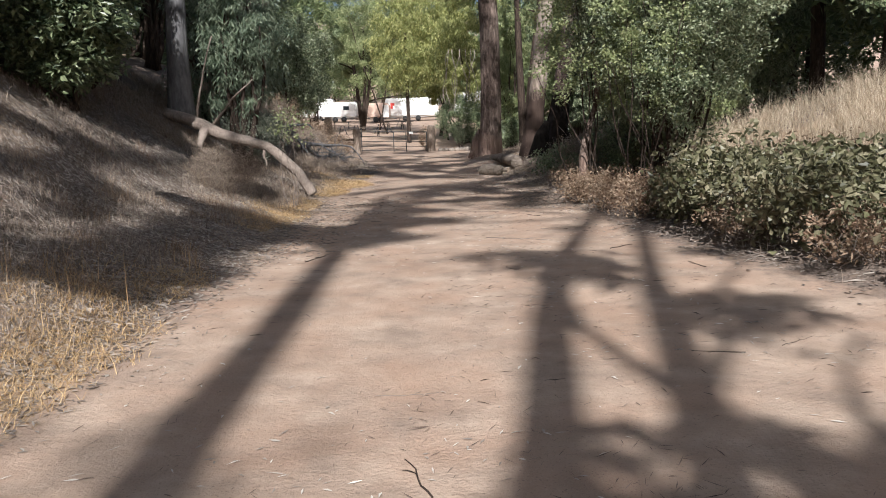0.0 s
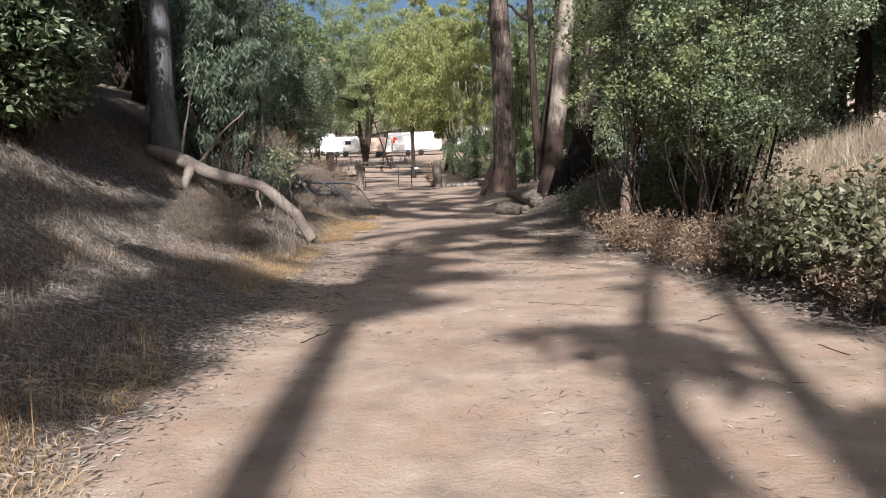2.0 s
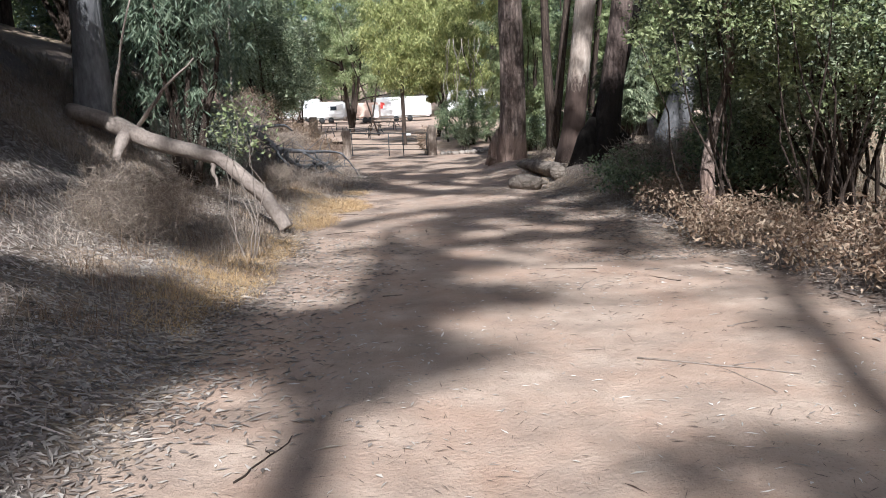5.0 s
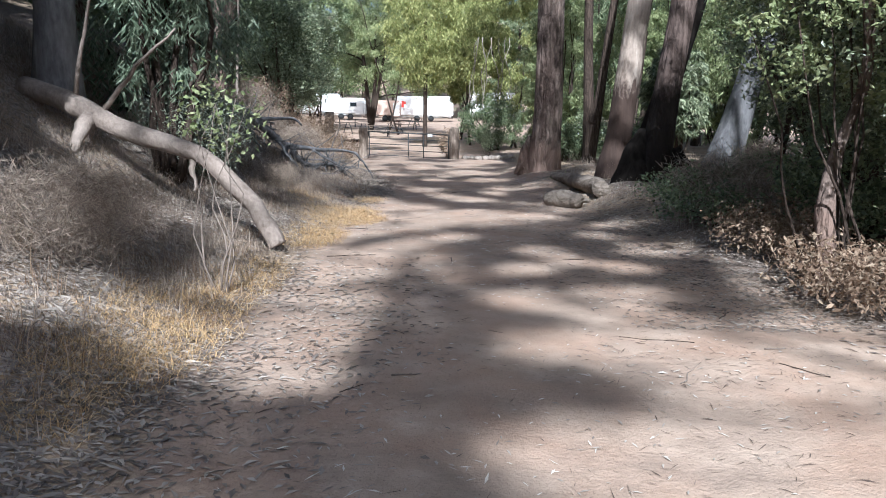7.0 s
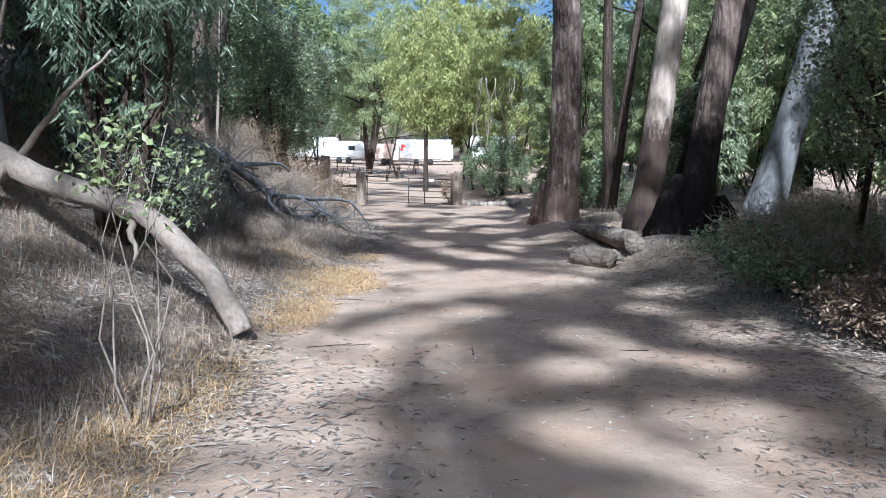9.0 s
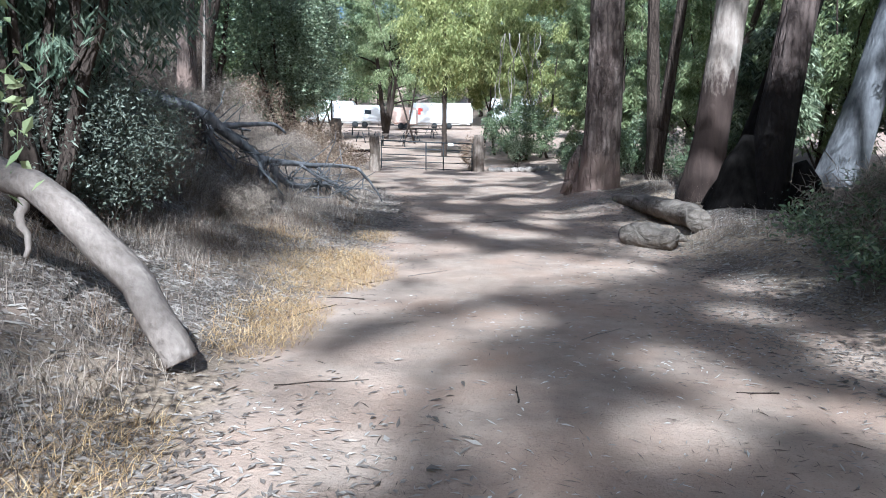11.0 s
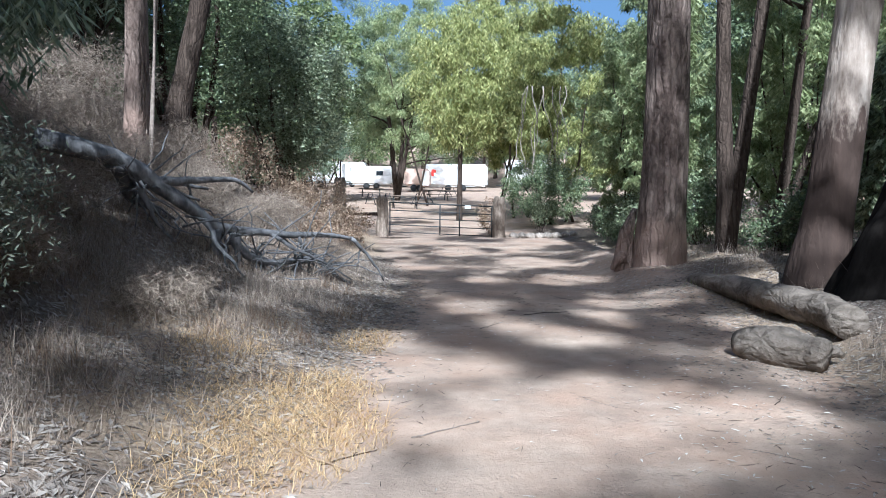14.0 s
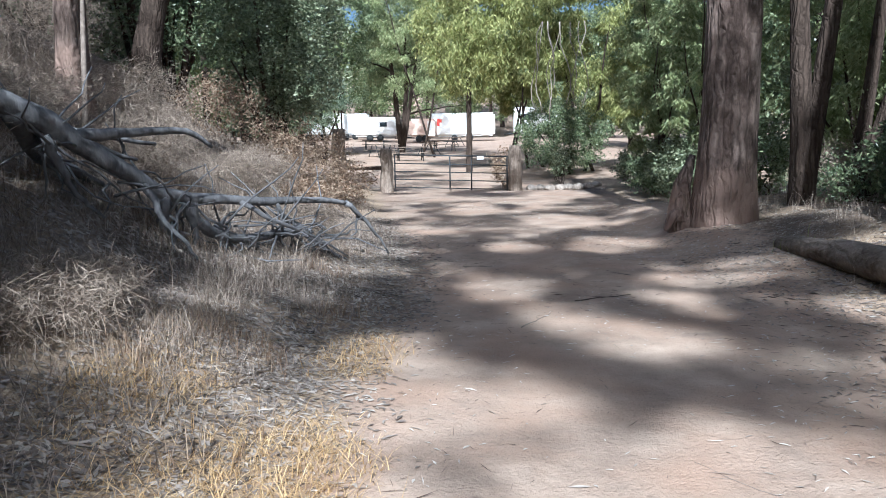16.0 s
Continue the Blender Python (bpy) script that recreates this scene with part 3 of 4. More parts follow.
# The long high limbs, out of view, are added to shade the track.
tall_tree(-5.75, 17.4, 22.0, 0.24, (0.0, 0.0), M_GREYBARK, M_GUM, "straight gum tree with smooth blue-grey bark on the bank", (4.2, 4.0), 25, 7, 420, 0.3, 0.1, 0.5, more=((4.5, -1.0, 14.0), (5.2, 1.0, 15.5), (3.8, 0.0, 13.0), (5.6, -2.5, 16.5), (6.2, 0.5, 14.5), (4.4, 2.0, 16.0)))
tall_tree(-5.7, 19.7, 19.0, 0.1, (-0.015, 0.0), M_PALEBARK, M_GUM, "slim gum tree with orange-tan bark on the bank", (3.2, 4.0), 26, 5, 420, 0.3, 0.1, 0.5)
tall_tree(-6.3, 26.4, 18.0, 0.17, (-0.03, 0.0), M_BARK, M_GUM, "gum tree with red-brown bark on the bank", (3.5, 4.0), 27, 5, 420, 0.3, 0.1, 0.5)
tall_tree(-8.4, 33.0, 15.0, 0.26, (0.18, 0.0), M_DARKBARK, M_OAK, "dark leaning tree on the bank", (3.5, 4.0), 28, 6, 420, 0.2, 0.09, 0.35)


# ---- shrubs and undergrowth ----
def shrub(name, x, y, size, leaf, label, seed, n=9000, leaf_len=0.09, leaf_w=0.045, lift=0.0, stems=7, bark=M_DARKBARK, droop=0.15, hollow=0.35, per=120, category="shrub", rough=0.28, z=None, group="", thick=0.0):
    """A shrub of several stems with clumps of leaves; size: half widths and height."""
    rng = np.random.default_rng(seed)
    z = on_land(x, y) if z is None else z
    t = thing(name, (x, y, z), label, category, group)
    cx = in_ellipsoid(max(6, n // per), (0, 0, lift + (size[2] - lift) * 0.52), (size[0], size[1], (size[2] - lift) * 0.5), rng, hollow)
    for i in range(stems):
        c = cx[rng.integers(len(cx))]
        foot = (rng.normal(0, 0.12 * size[0]), rng.normal(0, 0.12 * size[1]), -0.1)
        path = bend(foot, c, 0.35, 7, seed + i * 1.7)
        r = thick or 0.012 + 0.012 * size[2]
        part("stem", quads_mesh("stem", tube(path, [r * (1 - 0.75 * q / 6) for q in range(7)], 6), bark), t)
    pos = clumps(cx, rng.uniform(0.6, 1.4, len(cx)) * rough * (size[0] + size[1]) * 0.5, per, rng, 0.8)
    ground_z = land(pos[:, 0] + x, pos[:, 1] + y) - z
    pos = pos[pos[:, 2] > ground_z + 0.03]
    part("foliage", leaves("foliage", pos, leaf_len, leaf_w, leaf, droop, rng), t)
    return t


# right: evergreen bushes, brown scrub
shrub("evergreen_bush", 4.1, 14.2, (1.75, 2.4, 6.0), M_OLIVE, "large dark green evergreen bush beside the track", 31, 78000, 0.055, 0.032, 0.75, 26, hollow=0.35, per=150, rough=0.14, thick=0.03)
shrub("evergreen_bush", 4.4, 18.0, (1.7, 2.0, 6.5), M_OLIVE, "tall olive-green bush with bare lower stems", 32, 55000, 0.065, 0.032, 1.0, 10, per=90, rough=0.2)
shrub("olive_bush", 3.35, 13.2, (0.95, 1.0, 4.2), M_PALE, "loose olive-leaved bush growing into the evergreen", 39, 7500, 0.06, 0.034, 1.2, 9, M_DARKBARK, per=50, rough=0.18, thick=0.018)
small = shrub("olive_bush", 2.62, 14.4, (1.15, 1.2, 4.4), M_PALE, "light olive-leaved small tree with a crooked pale stem", 36, 7000, 0.06, 0.034, 1.5, 7, M_DARKBARK, per=50, rough=0.16, category="tree", thick=0.018)
part("trunk", quads_mesh("trunk", tube(bend((-0.1, 0, -0.15), (0.15, 0.1, 2.9), 0.3, 12, 4.4), [0.11, 0.09, 0.08, 0.075, 0.07, 0.07, 0.065, 0.06, 0.055, 0.05, 0.04, 0.03], 10, 0.5, 2.0), M_BARK), small, "crooked pale trunk")
shrub("evergreen_bush", 3.9, 16.3, (0.9, 1.3, 1.6), M_OAK, "dark low bush under the taller one", 38, 9000, 0.06, 0.035, 0.0, 12, per=60, rough=0.25)
shrub("overhanging_oak", 5.9, 9.4, (1.5, 1.6, 4.6), M_OAK, "small oak whose branches hang over the scrub", 37, 3600, 0.07, 0.05, 2.1, 5, per=50, rough=0.2)
for i, (x, y, a, b, h, m, n) in enumerate([(3.9, 7.7, 0.9, 1.1, 0.95, M_BRAMBLE, 8000), (3.55, 9.5, 0.9, 1.2, 1.0, M_BRAMBLE, 9000), (2.95, 11.6, 0.7, 1.2, 0.5, M_DRYLEAF, 5000), (2.65, 13.9, 0.6, 1.1, 0.42, M_DRYLEAF, 5000), (5.2, 8.6, 1.1, 1.6, 0.85, M_BRAMBLE, 9000), (5.6, 11.6, 1.2, 1.6, 0.7, M_DRYLEAF, 6000), (2.9, 16.4, 0.7, 1.0, 0.45, M_DRYLEAF, 4000), (4.6, 6.2, 0.9, 1.0, 0.8, M_BRAMBLE, 5000), (3.3, 8.6, 0.45, 0.5, 0.5, M_DRYLEAF, 1400), (4.3, 9.0, 0.5, 0.5, 1.05, M_BRAMBLE, 2200), (3.1, 10.5, 0.4, 0.6, 0.55, M_BRAMBLE, 1800), (4.0, 10.9, 0.6, 0.6, 0.95, M_BRAMBLE, 2200), (3.7, 6.9, 0.5, 0.5, 0.55, M_DRYLEAF, 1500)]):
    shrub("bramble" if m == M_BRAMBLE else "dry_shrub", x, y, (a, b, h), m, "tangled bramble with green and brown leaves" if m == M_BRAMBLE else "low dry shrub with brown leaves at the track's edge", 60 + i, int(n * 0.5) if m == M_BRAMBLE else n, 0.085 if m == M_BRAMBLE else 0.055, 0.055 if m == M_BRAMBLE else 0.022, 0.0, 30, M_TWIG, thick=0.007, per=26, rough=0.3, hollow=0.1, group="edge scrub")
# left: dark thicket on the bank
for i, (x, y, a, b, h, m) in enumerate([(-6.9, 12.0, 1.6, 2.0, 4.6, M_OAK), (-5.3, 19.8, 1.4, 1.9, 4.7, M_GUMBLUE), (-7.4, 16.0, 1.6, 2.2, 6.0, M_OAK), (-8.6, 24.0, 1.3, 1.8, 7.0, M_GUMBLUE), (-9.4, 20.5, 2.0, 2.6, 7.5, M_OAK), (-11.0, 29.0, 2.2, 2.6, 7.0, M_OAK), (-9.2, 36.5, 2.4, 2.8, 7.5, M_OAK), (-8.9, 8.4, 2.0, 2.6, 5.0, M_OAK), (-10.8, 13.0, 2.5, 3.0, 8.0, M_OAK), (-4.7, 18.3, 0.8, 1.1, 4.6, M_GUMBLUE), (-6.3, 10.4, 1.1, 1.6, 3.6, M_OAK), (-6.3, 13.8, 1.0, 1.6, 3.6, M_OAK), (-6.8, 7.4, 1.2, 1.6, 3.6, M_OAK), (-6.7, 15.4, 0.9, 1.3, 4.2, M_OAK), (-5.6, 11.9, 0.8, 1.2, 2.6, M_OAK), (-10.5, 33.0, 1.6, 1.8, 6.0, M_OLIVE), (-7.6, 40.5, 2.0, 2.2, 6.5, M_OLIVE)]):
    hang = m == M_GUMBLUE
    low = 1.0 if x > -5 else 0.2 if y < 20.5 else 2.6 if y < 26 else 1.1
    shrub("thicket_tree", x, y, (a, b, h), m, "young gum thicket with long hanging leaves" if hang else "dark green leafy tree in the bank thicket", 40 + i, 34000 if not hang else (14000 if x > -6 else 26000), 0.14 if hang else 0.11, 0.024 if hang else 0.05, low, 9, droop=0.85 if hang else 0.35, per=90, rough=0.24, category="tree", group="bank thicket")
shrub("evergreen_bush", -4.6, 19.2, (0.75, 1.2, 1.3), M_SAGE, "fuzzy grey-green bush on the bank", 70, 20000, 0.045, 0.014, 0.0, 10, per=40, rough=0.25, thick=0.01)
shrub("sapling", -2.7, 13.9, (0.34, 0.34, 1.8), M_PALE, "thin sapling with fresh light green leaves", 72, 300, 0.05, 0.03, 1.1, 6, M_TWIG, per=12, rough=0.6, category="sapling", thick=0.009)
for i, (x, y, a, b, h) in enumerate([(-3.7, 13.3, 0.6, 0.9, 0.7), (-4.8, 20.4, 0.5, 0.7, 0.4), (-5.4, 22.0, 0.6, 0.8, 0.45), (-4.1, 21.8, 0.5, 0.7, 0.3), (-5.9, 24.2, 0.7, 0.9, 0.5), (-3.9, 26.6, 0.5, 0.7, 0.35), (-6.2, 22.8, 0.7, 0.9, 0.8), (-6.9, 24.6, 0.8, 1.0, 1.0), (-5.2, 25.6, 0.6, 0.9, 0.6), (-6.0, 27.0, 0.8, 1.0, 0.9), (-7.2, 27.2, 0.9, 1.1, 1.3), (-4.8, 28.0, 0.6, 0.8, 0.6), (-6.6, 20.9, 0.7, 0.9, 0.9)]):
    shrub("dry_brush", x, y, (a, b, h), M_GREYGRASS, "mound of grey-brown dead brush on the bank", 80 + i, 9000, 0.1, 0.005, 0.0, 10, M_TWIG, 0.1, 0.2, 60, "brush", 0.3, group="dead brush", thick=0.008)
for i, (x, y, a, b, h) in enumerate([(-4.5, 33.0, 0.7, 1.0, 0.9), (-5.3, 34.6, 0.9, 1.2, 1.3), (-6.4, 36.4, 1.1, 1.3, 1.5), (-4.3, 29.4, 0.5, 0.8, 0.5), (-7.0, 33.0, 1.0, 1.0, 1.3), (-5.4, 31.4, 0.8, 0.8, 0.9)]):
    shrub("dry_shrub", x, y, (a, b, h), M_DRYLEAF, "dry tan-leaved shrub near the gate", 90 + i, 3600, 0.06, 0.024, 0.0, 18, M_TWIG, per=30, rough=0.26, group="tan shrubs", thick=0.007, hollow=0.1)
# right, under and behind the gums
for i, (x, y, a, b, h, m) in enumerate([(3.0, 33.5, 1.0, 1.6, 6.5, M_PALE), (2.8, 37.2, 1.0, 1.5, 6.0, M_PALE), (4.8, 31.2, 1.2, 1.5, 6.0, M_PALE), (6.6, 28.6, 1.5, 1.6, 6.5, M_PALE), (7.6, 23.5, 1.4, 2.0, 5.5, M_PALE), (6.2, 33.5, 1.6, 2.0, 8.0, M_PALE), (9.4, 25.0, 1.6, 2.2, 6.0, M_OLIVE), (4.6, 26.6, 0.7, 0.9, 3.0, M_OLIVE), (9.5, 30.0, 2.0, 2.2, 8.0, M_PALE)]):
    shrub("understorey_tree", x, y, (a, b, h), m, "slender leafy tree in the wood behind the gums", 100 + i, 20000, 0.13, 0.034, 0.3, 9, droop=0.7, per=160, rough=0.2, category="tree", group="understorey", thick=0.035)
for i, (x, y, a, b, h) in enumerate([(3.3, 20.2, 0.9, 1.3, 0.5), (4.6, 20.8, 1.1, 1.2, 0.6), (3.0, 18.4, 0.8, 1.1, 0.5), (5.6, 23.9, 0.8, 0.8, 0.5), (4.0, 29.4, 0.8, 1.0, 0.7)]):
    shrub("low_scrub", x, y, (a, b, h), M_OAK, "low dark scrub under the gum trees", 120 + i, 2800, 0.06, 0.03, 0.0, 9, per=60, rough=0.3, group="low scrub")
    shrub("dry_brush", x + 0.5, y + 0.4, (a, b, h * 1.3), M_GREYGRASS, "thin grey twiggy brush under the gum trees", 130 + i, 4200, 0.2, 0.009, 0.0, 14, M_TWIG, 0.0, 0.2, 60, "brush", 0.3, group="dead brush", thick=0.008)
for i, (x, y, a, b, h) in enumerate([(2.9, 39.6, 0.8, 0.9, 1.2), (2.7, 36.6, 0.8, 1.0, 1.3), (2.6, 33.8, 0.6, 1.0, 1.2), (3.3, 31.6, 0.8, 0.9, 1.4), (3.9, 35.6, 0.9, 1.2, 2.0), (4.4, 28.4, 0.7, 0.8, 1.2)]):
    shrub("verge_bush", x, y, (a, b, h), M_OAK if i % 2 else M_OLIVE, "leafy green bush at the edge of the wood", 140 + i, 6000, 0.075, 0.035, 0.0, 10, per=60, rough=0.26, group="verge bushes", thick=0.012)
tall_tree(3.12, 24.0, 17.0, 0.25, (0.3, 0.02), M_CHAR, M_GUM, "charred black gum trunk between two others", (2.6, 3.0), 29, 4, 160, 0.3, 0.1, 0.6, flare=2.0)
tall_tree(2.95, 28.7, 11.0, 0.15, (-0.03, 0.0), M_DARKBARK, M_GUM, "slim dark forked tree behind the big gum", (2.4, 3.0), 30, 5, 260, 0.2, 0.05, 0.45, flare=1.3, stems=((0.1, 0.03),), group="dark saplings")
tall_tree(4.25, 30.0, 9.0, 0.11, (0.08, 0.0), M_DARKBARK, M_GUM, "slim dark leaning sapling tree", (2.0, 2.4), 33, 5, 200, 0.2, 0.05, 0.45, flare=1.3, stems=((0.3, 0.0),), group="dark saplings")
tall_tree(4.2, 19.6, 6.5, 0.045, (0.1, 0.0), M_DARKBARK, M_GUM, "thin dark sapling under the gums", (1.3, 1.6), 34, 5, 120, 0.12, 0.04, 0.5, flare=1.2, group="dark saplings")
tall_tree(-5.7, 25.4, 5.5, 0.025, (0.02, 0.0), M_TWIG, M_GUMBLUE, "thin bare sapling on the bank", (1.0, 1.2), 35, 4, 90, 0.14, 0.03, 0.6, flare=1.2, stems=((0.06, 0.0),), group="dark saplings")


# ---- fallen wood ----
def branch_thing(name, stem, radii, side, label, category, mat, seed, segs=12):
    """stem: points in the world; side: lists of (points, first radius)."""
    o = Vector(stem[0])
    t = thing(name, tuple(o), label, category)
    fine, rr = [], []
    for i in range(len(stem) - 1):
        for q in range(4):
            fine.append(Vector(stem[i]).lerp(Vector(stem[i + 1]), q / 4) - o + 0.018 * Vector((noise.noise(Vector((i + q / 4, seed, 0))), noise.noise(Vector((seed, i + q / 4, 2))), noise.noise(Vector((5, seed, i + q / 4))))))
            rr.append(radii[i] + (radii[i + 1] - radii[i]) * q / 4)
    fine.append(Vector(stem[-1]) - o)
    rr.append(radii[-1])
    part("stem", quads_mesh("stem", tube(fine, rr, segs, 0.26 if segs > 12 else 0.14, seed), mat), t)
    if segs > 12:
        d = (fine[1] - fine[0]).normalized()
        # A dark disc paints the shade of the hollow end onto the log.
        part("cut_end", quads_mesh("cut_end", tube([fine[0] - d * 0.012, fine[0] + d * 0.02], [rr[0] * 0.9, rr[0] * 1.0], segs, 0.22, seed), M_DARKBARK), t, "dark brown cut end, its shaded hollow painted in")
    for k, (pts, r) in enumerate(side):
        path = []
        for a, b in zip(pts[:-1], pts[1:]):
            path += bend(Vector(a) - o, Vector(b) - o, 0.05, 5, seed + k)[:-1]
        path.append(Vector(pts[-1]) - o)
        n = len(path)
        part("branch", quads_mesh("branch", tube(path, [r * 1.6 * (1 - 0.72 * q / (n - 1)) for q in range(n)], 7, 0.1, seed + k), mat), t)
    return t


def twigs(t, spots, n, reach, r, mat, seed):
    """Thin bare twigs that spring from a dead limb, each a part of it."""
    rng = np.random.default_rng(seed)
    o = t.matrix_basis.translation
    for i in range(n):
        a = Vector(spots[rng.integers(len(spots))]) - o + Vector(rng.normal(0, 0.06, 3))
        b = a + Vector(rng.normal(0, 1, 3)).normalized() * reach * rng.uniform(0.4, 1.2)
        part("twig", quads_mesh("twig", tube(bend(a, b, 0.16, 6, i * 1.1), [r * (1 - 0.14 * q) for q in range(6)], 5), mat), t)


branch_thing("fallen_trunk", [(-2.75, 16.15, 0.1), (-2.83, 16.17, 0.24), (-3.02, 16.24, 0.54), (-3.26, 16.29, 0.76), (-3.49, 16.34, 0.98), (-3.70, 16.38, 1.12), (-3.98, 16.44, 1.20), (-4.36, 16.52, 1.30), (-4.74, 16.60, 1.43), (-5.03, 16.66, 1.56), (-5.39, 16.74, 1.72), (-5.9, 16.9, 1.86)],
             [0.1, 0.104, 0.104, 0.102, 0.1, 0.102, 0.11, 0.115, 0.12, 0.125, 0.13, 0.14],
             [([(-5.0, 16.6, 1.5), (-5.05, 16.4, 1.3), (-5.1, 16.3, 0.95)], 0.07), ([(-3.8, 16.4, 1.15), (-3.75, 16.3, 0.95), (-3.7, 16.25, 0.7)], 0.03), ([(-4.9, 16.65, 1.55), (-4.4, 16.5, 2.1), (-3.9, 16.4, 2.5)], 0.022), ([(-5.2, 16.7, 1.7), (-5.0, 16.6, 2.5), (-4.7, 16.5, 3.4)], 0.02)],
             "fallen pale tree trunk lying down the bank", "fallen trunk", M_FALLEN, 3.3)
tangle = branch_thing("dead_branch", [(-5.5, 22.4, 1.95), (-5.05, 22.97, 1.81), (-4.86, 23.24, 1.67), (-4.73, 23.42, 1.49), (-4.57, 23.64, 1.33), (-4.43, 23.84, 1.18), (-4.32, 24.01, 1.05), (-4.16, 24.23, 1.0), (-3.88, 24.63, 0.96), (-3.56, 25.08, 0.92), (-3.25, 25.51, 0.89), (-3.06, 25.78, 0.84)],
             [0.1, 0.095, 0.088, 0.08, 0.075, 0.07, 0.066, 0.054, 0.044, 0.038, 0.032, 0.024],
             [([(-3.06, 25.78, 0.84), (-2.92, 25.99, 0.66), (-2.79, 26.17, 0.45), (-2.67, 26.35, 0.2)], 0.02), ([(-2.95, 25.95, 0.7), (-2.98, 26.0, 0.5), (-3.05, 26.0, 0.42)], 0.01),
              ([(-4.2, 24.2, 1.0), (-4.13, 24.27, 0.78), (-4.0, 24.46, 0.65), (-3.81, 24.72, 0.58), (-3.44, 25.25, 0.62), (-3.31, 25.43, 0.48), (-3.13, 25.69, 0.26), (-2.91, 26.01, 0.09)], 0.04),
              ([(-4.75, 23.4, 1.55), (-4.62, 23.58, 1.56), (-4.47, 23.78, 1.58), (-4.17, 24.22, 1.6), (-4.02, 24.43, 1.46)], 0.038), ([(-4.8, 23.3, 1.6), (-4.7, 23.5, 1.5), (-4.46, 23.85, 1.36)], 0.032),
              ([(-4.88, 23.21, 1.55), (-4.81, 23.3, 1.3), (-4.74, 23.35, 1.1), (-4.6, 23.5, 0.9)], 0.028), ([(-4.32, 24.0, 1.03), (-4.33, 23.99, 0.78), (-4.27, 24.07, 0.5)], 0.04), ([(-4.16, 24.23, 0.96), (-4.15, 24.24, 0.76), (-4.16, 24.23, 0.45)], 0.035),
              ([(-5.0, 23.0, 1.75), (-5.1, 23.5, 1.4), (-4.9, 24.1, 1.15)], 0.06), ([(-5.1, 22.9, 1.8), (-5.3, 23.4, 1.75), (-5.1, 24.2, 1.6), (-4.7, 24.8, 1.5)], 0.04), ([(-3.8, 24.72, 0.58), (-3.7, 24.9, 0.35), (-3.4, 25.1, 0.2)], 0.022),
              ([(-3.6, 25.0, 0.9), (-3.5, 25.2, 0.6), (-3.3, 25.6, 0.3)], 0.014), ([(-3.88, 24.63, 0.96), (-3.6, 24.8, 0.75), (-3.3, 25.2, 0.55), (-3.0, 25.5, 0.3)], 0.018), ([(-4.43, 23.84, 1.18), (-4.2, 23.7, 0.85), (-3.9, 23.7, 0.5)], 0.025)],
             "fallen dead tree limb with a tangle of grey branches", "dead branch", M_GREYBARK, 5.1)
twigs(tangle, [(-4.3, 24.1, 0.9), (-4.0, 24.5, 0.7), (-3.6, 25.0, 0.6), (-3.3, 25.4, 0.5), (-4.6, 23.7, 1.2), (-3.9, 24.6, 0.5), (-3.5, 25.2, 0.35), (-4.9, 23.3, 1.5)], 110, 0.85, 0.014, M_GREYBARK, 44)
branch_thing("cut_log", [(x, y, on_land(x, y) + 0.12) for x, y in ((1.03, 22.15), (1.13, 22.05), (1.28, 21.87), (1.43, 21.68), (1.54, 21.55))], [0.12, 0.16, 0.17, 0.165, 0.15], [([(1.5, 21.65, 0.2), (1.62, 21.7, 0.16), (1.74, 21.72, 0.12)], 0.06)], "short weathered log with a broken end by the track", "log", M_LOG, 8.2, 16)
branch_thing("cut_log", [(x, y, on_land(x, y) + h) for x, y, h in ((1.62, 25.9, 0.02), (1.74, 25.4, 0.08), (1.87, 24.8, 0.12), (1.97, 24.1, 0.13), (2.04, 23.5, 0.13), (2.08, 22.9, 0.14), (2.06, 22.3, 0.14))], [0.07, 0.12, 0.15, 0.165, 0.175, 0.18, 0.17], [], "long curved log lying beside the gum trees", "log", M_LOG, 9.4, 16)


branch_thing("broken_stump", [(1.18, 28.2, 0.2), (1.14, 28.22, 0.5), (1.16, 28.25, 0.85), (1.3, 28.3, 1.25)], [0.22, 0.17, 0.13, 0.05], [([(1.1, 28.1, 0.45), (0.98, 28.05, 0.4), (0.9, 28.0, 0.25)], 0.08)], "broken bark-covered stump against the big gum", "stump", M_BARK, 6.6)
# Stump shapes added to stand for the charred black feet of the gums.
branch_thing("char_mass", [(2.95, 23.45, 0.1), (2.98, 23.5, 0.5), (3.04, 23.55, 0.95), (3.16, 23.6, 1.45)], [0.56, 0.46, 0.33, 0.12], [], "burnt black mass added between the gum trunks", "stump", M_CHAR, 7.7)
branch_thing("char_mass", [(3.75, 22.85, 0.1), (3.74, 22.88, 0.45), (3.7, 22.9, 0.8), (3.62, 22.95, 1.1)], [0.36, 0.3, 0.2, 0.08], [], "burnt black mass added at the foot of a gum tree", "stump", M_CHAR, 9.1)
vine = thing("hanging_vine", (1.1, 44.6, 2.2), "bare pale vines hanging from the weeping tree", "vine")
vr = np.random.default_rng(66)
for i in range(9):
    x = vr.uniform(-0.9, 0.9)
    part("strand", quads_mesh("strand", tube(bend((x, vr.uniform(-0.2, 0.2), 3.4), (x + vr.uniform(-0.4, 0.4), 0, vr.uniform(0.0, 1.2)), 0.5, 9, i * 2.2), [0.016] * 9, 5), M_DEADWOOD), vine)


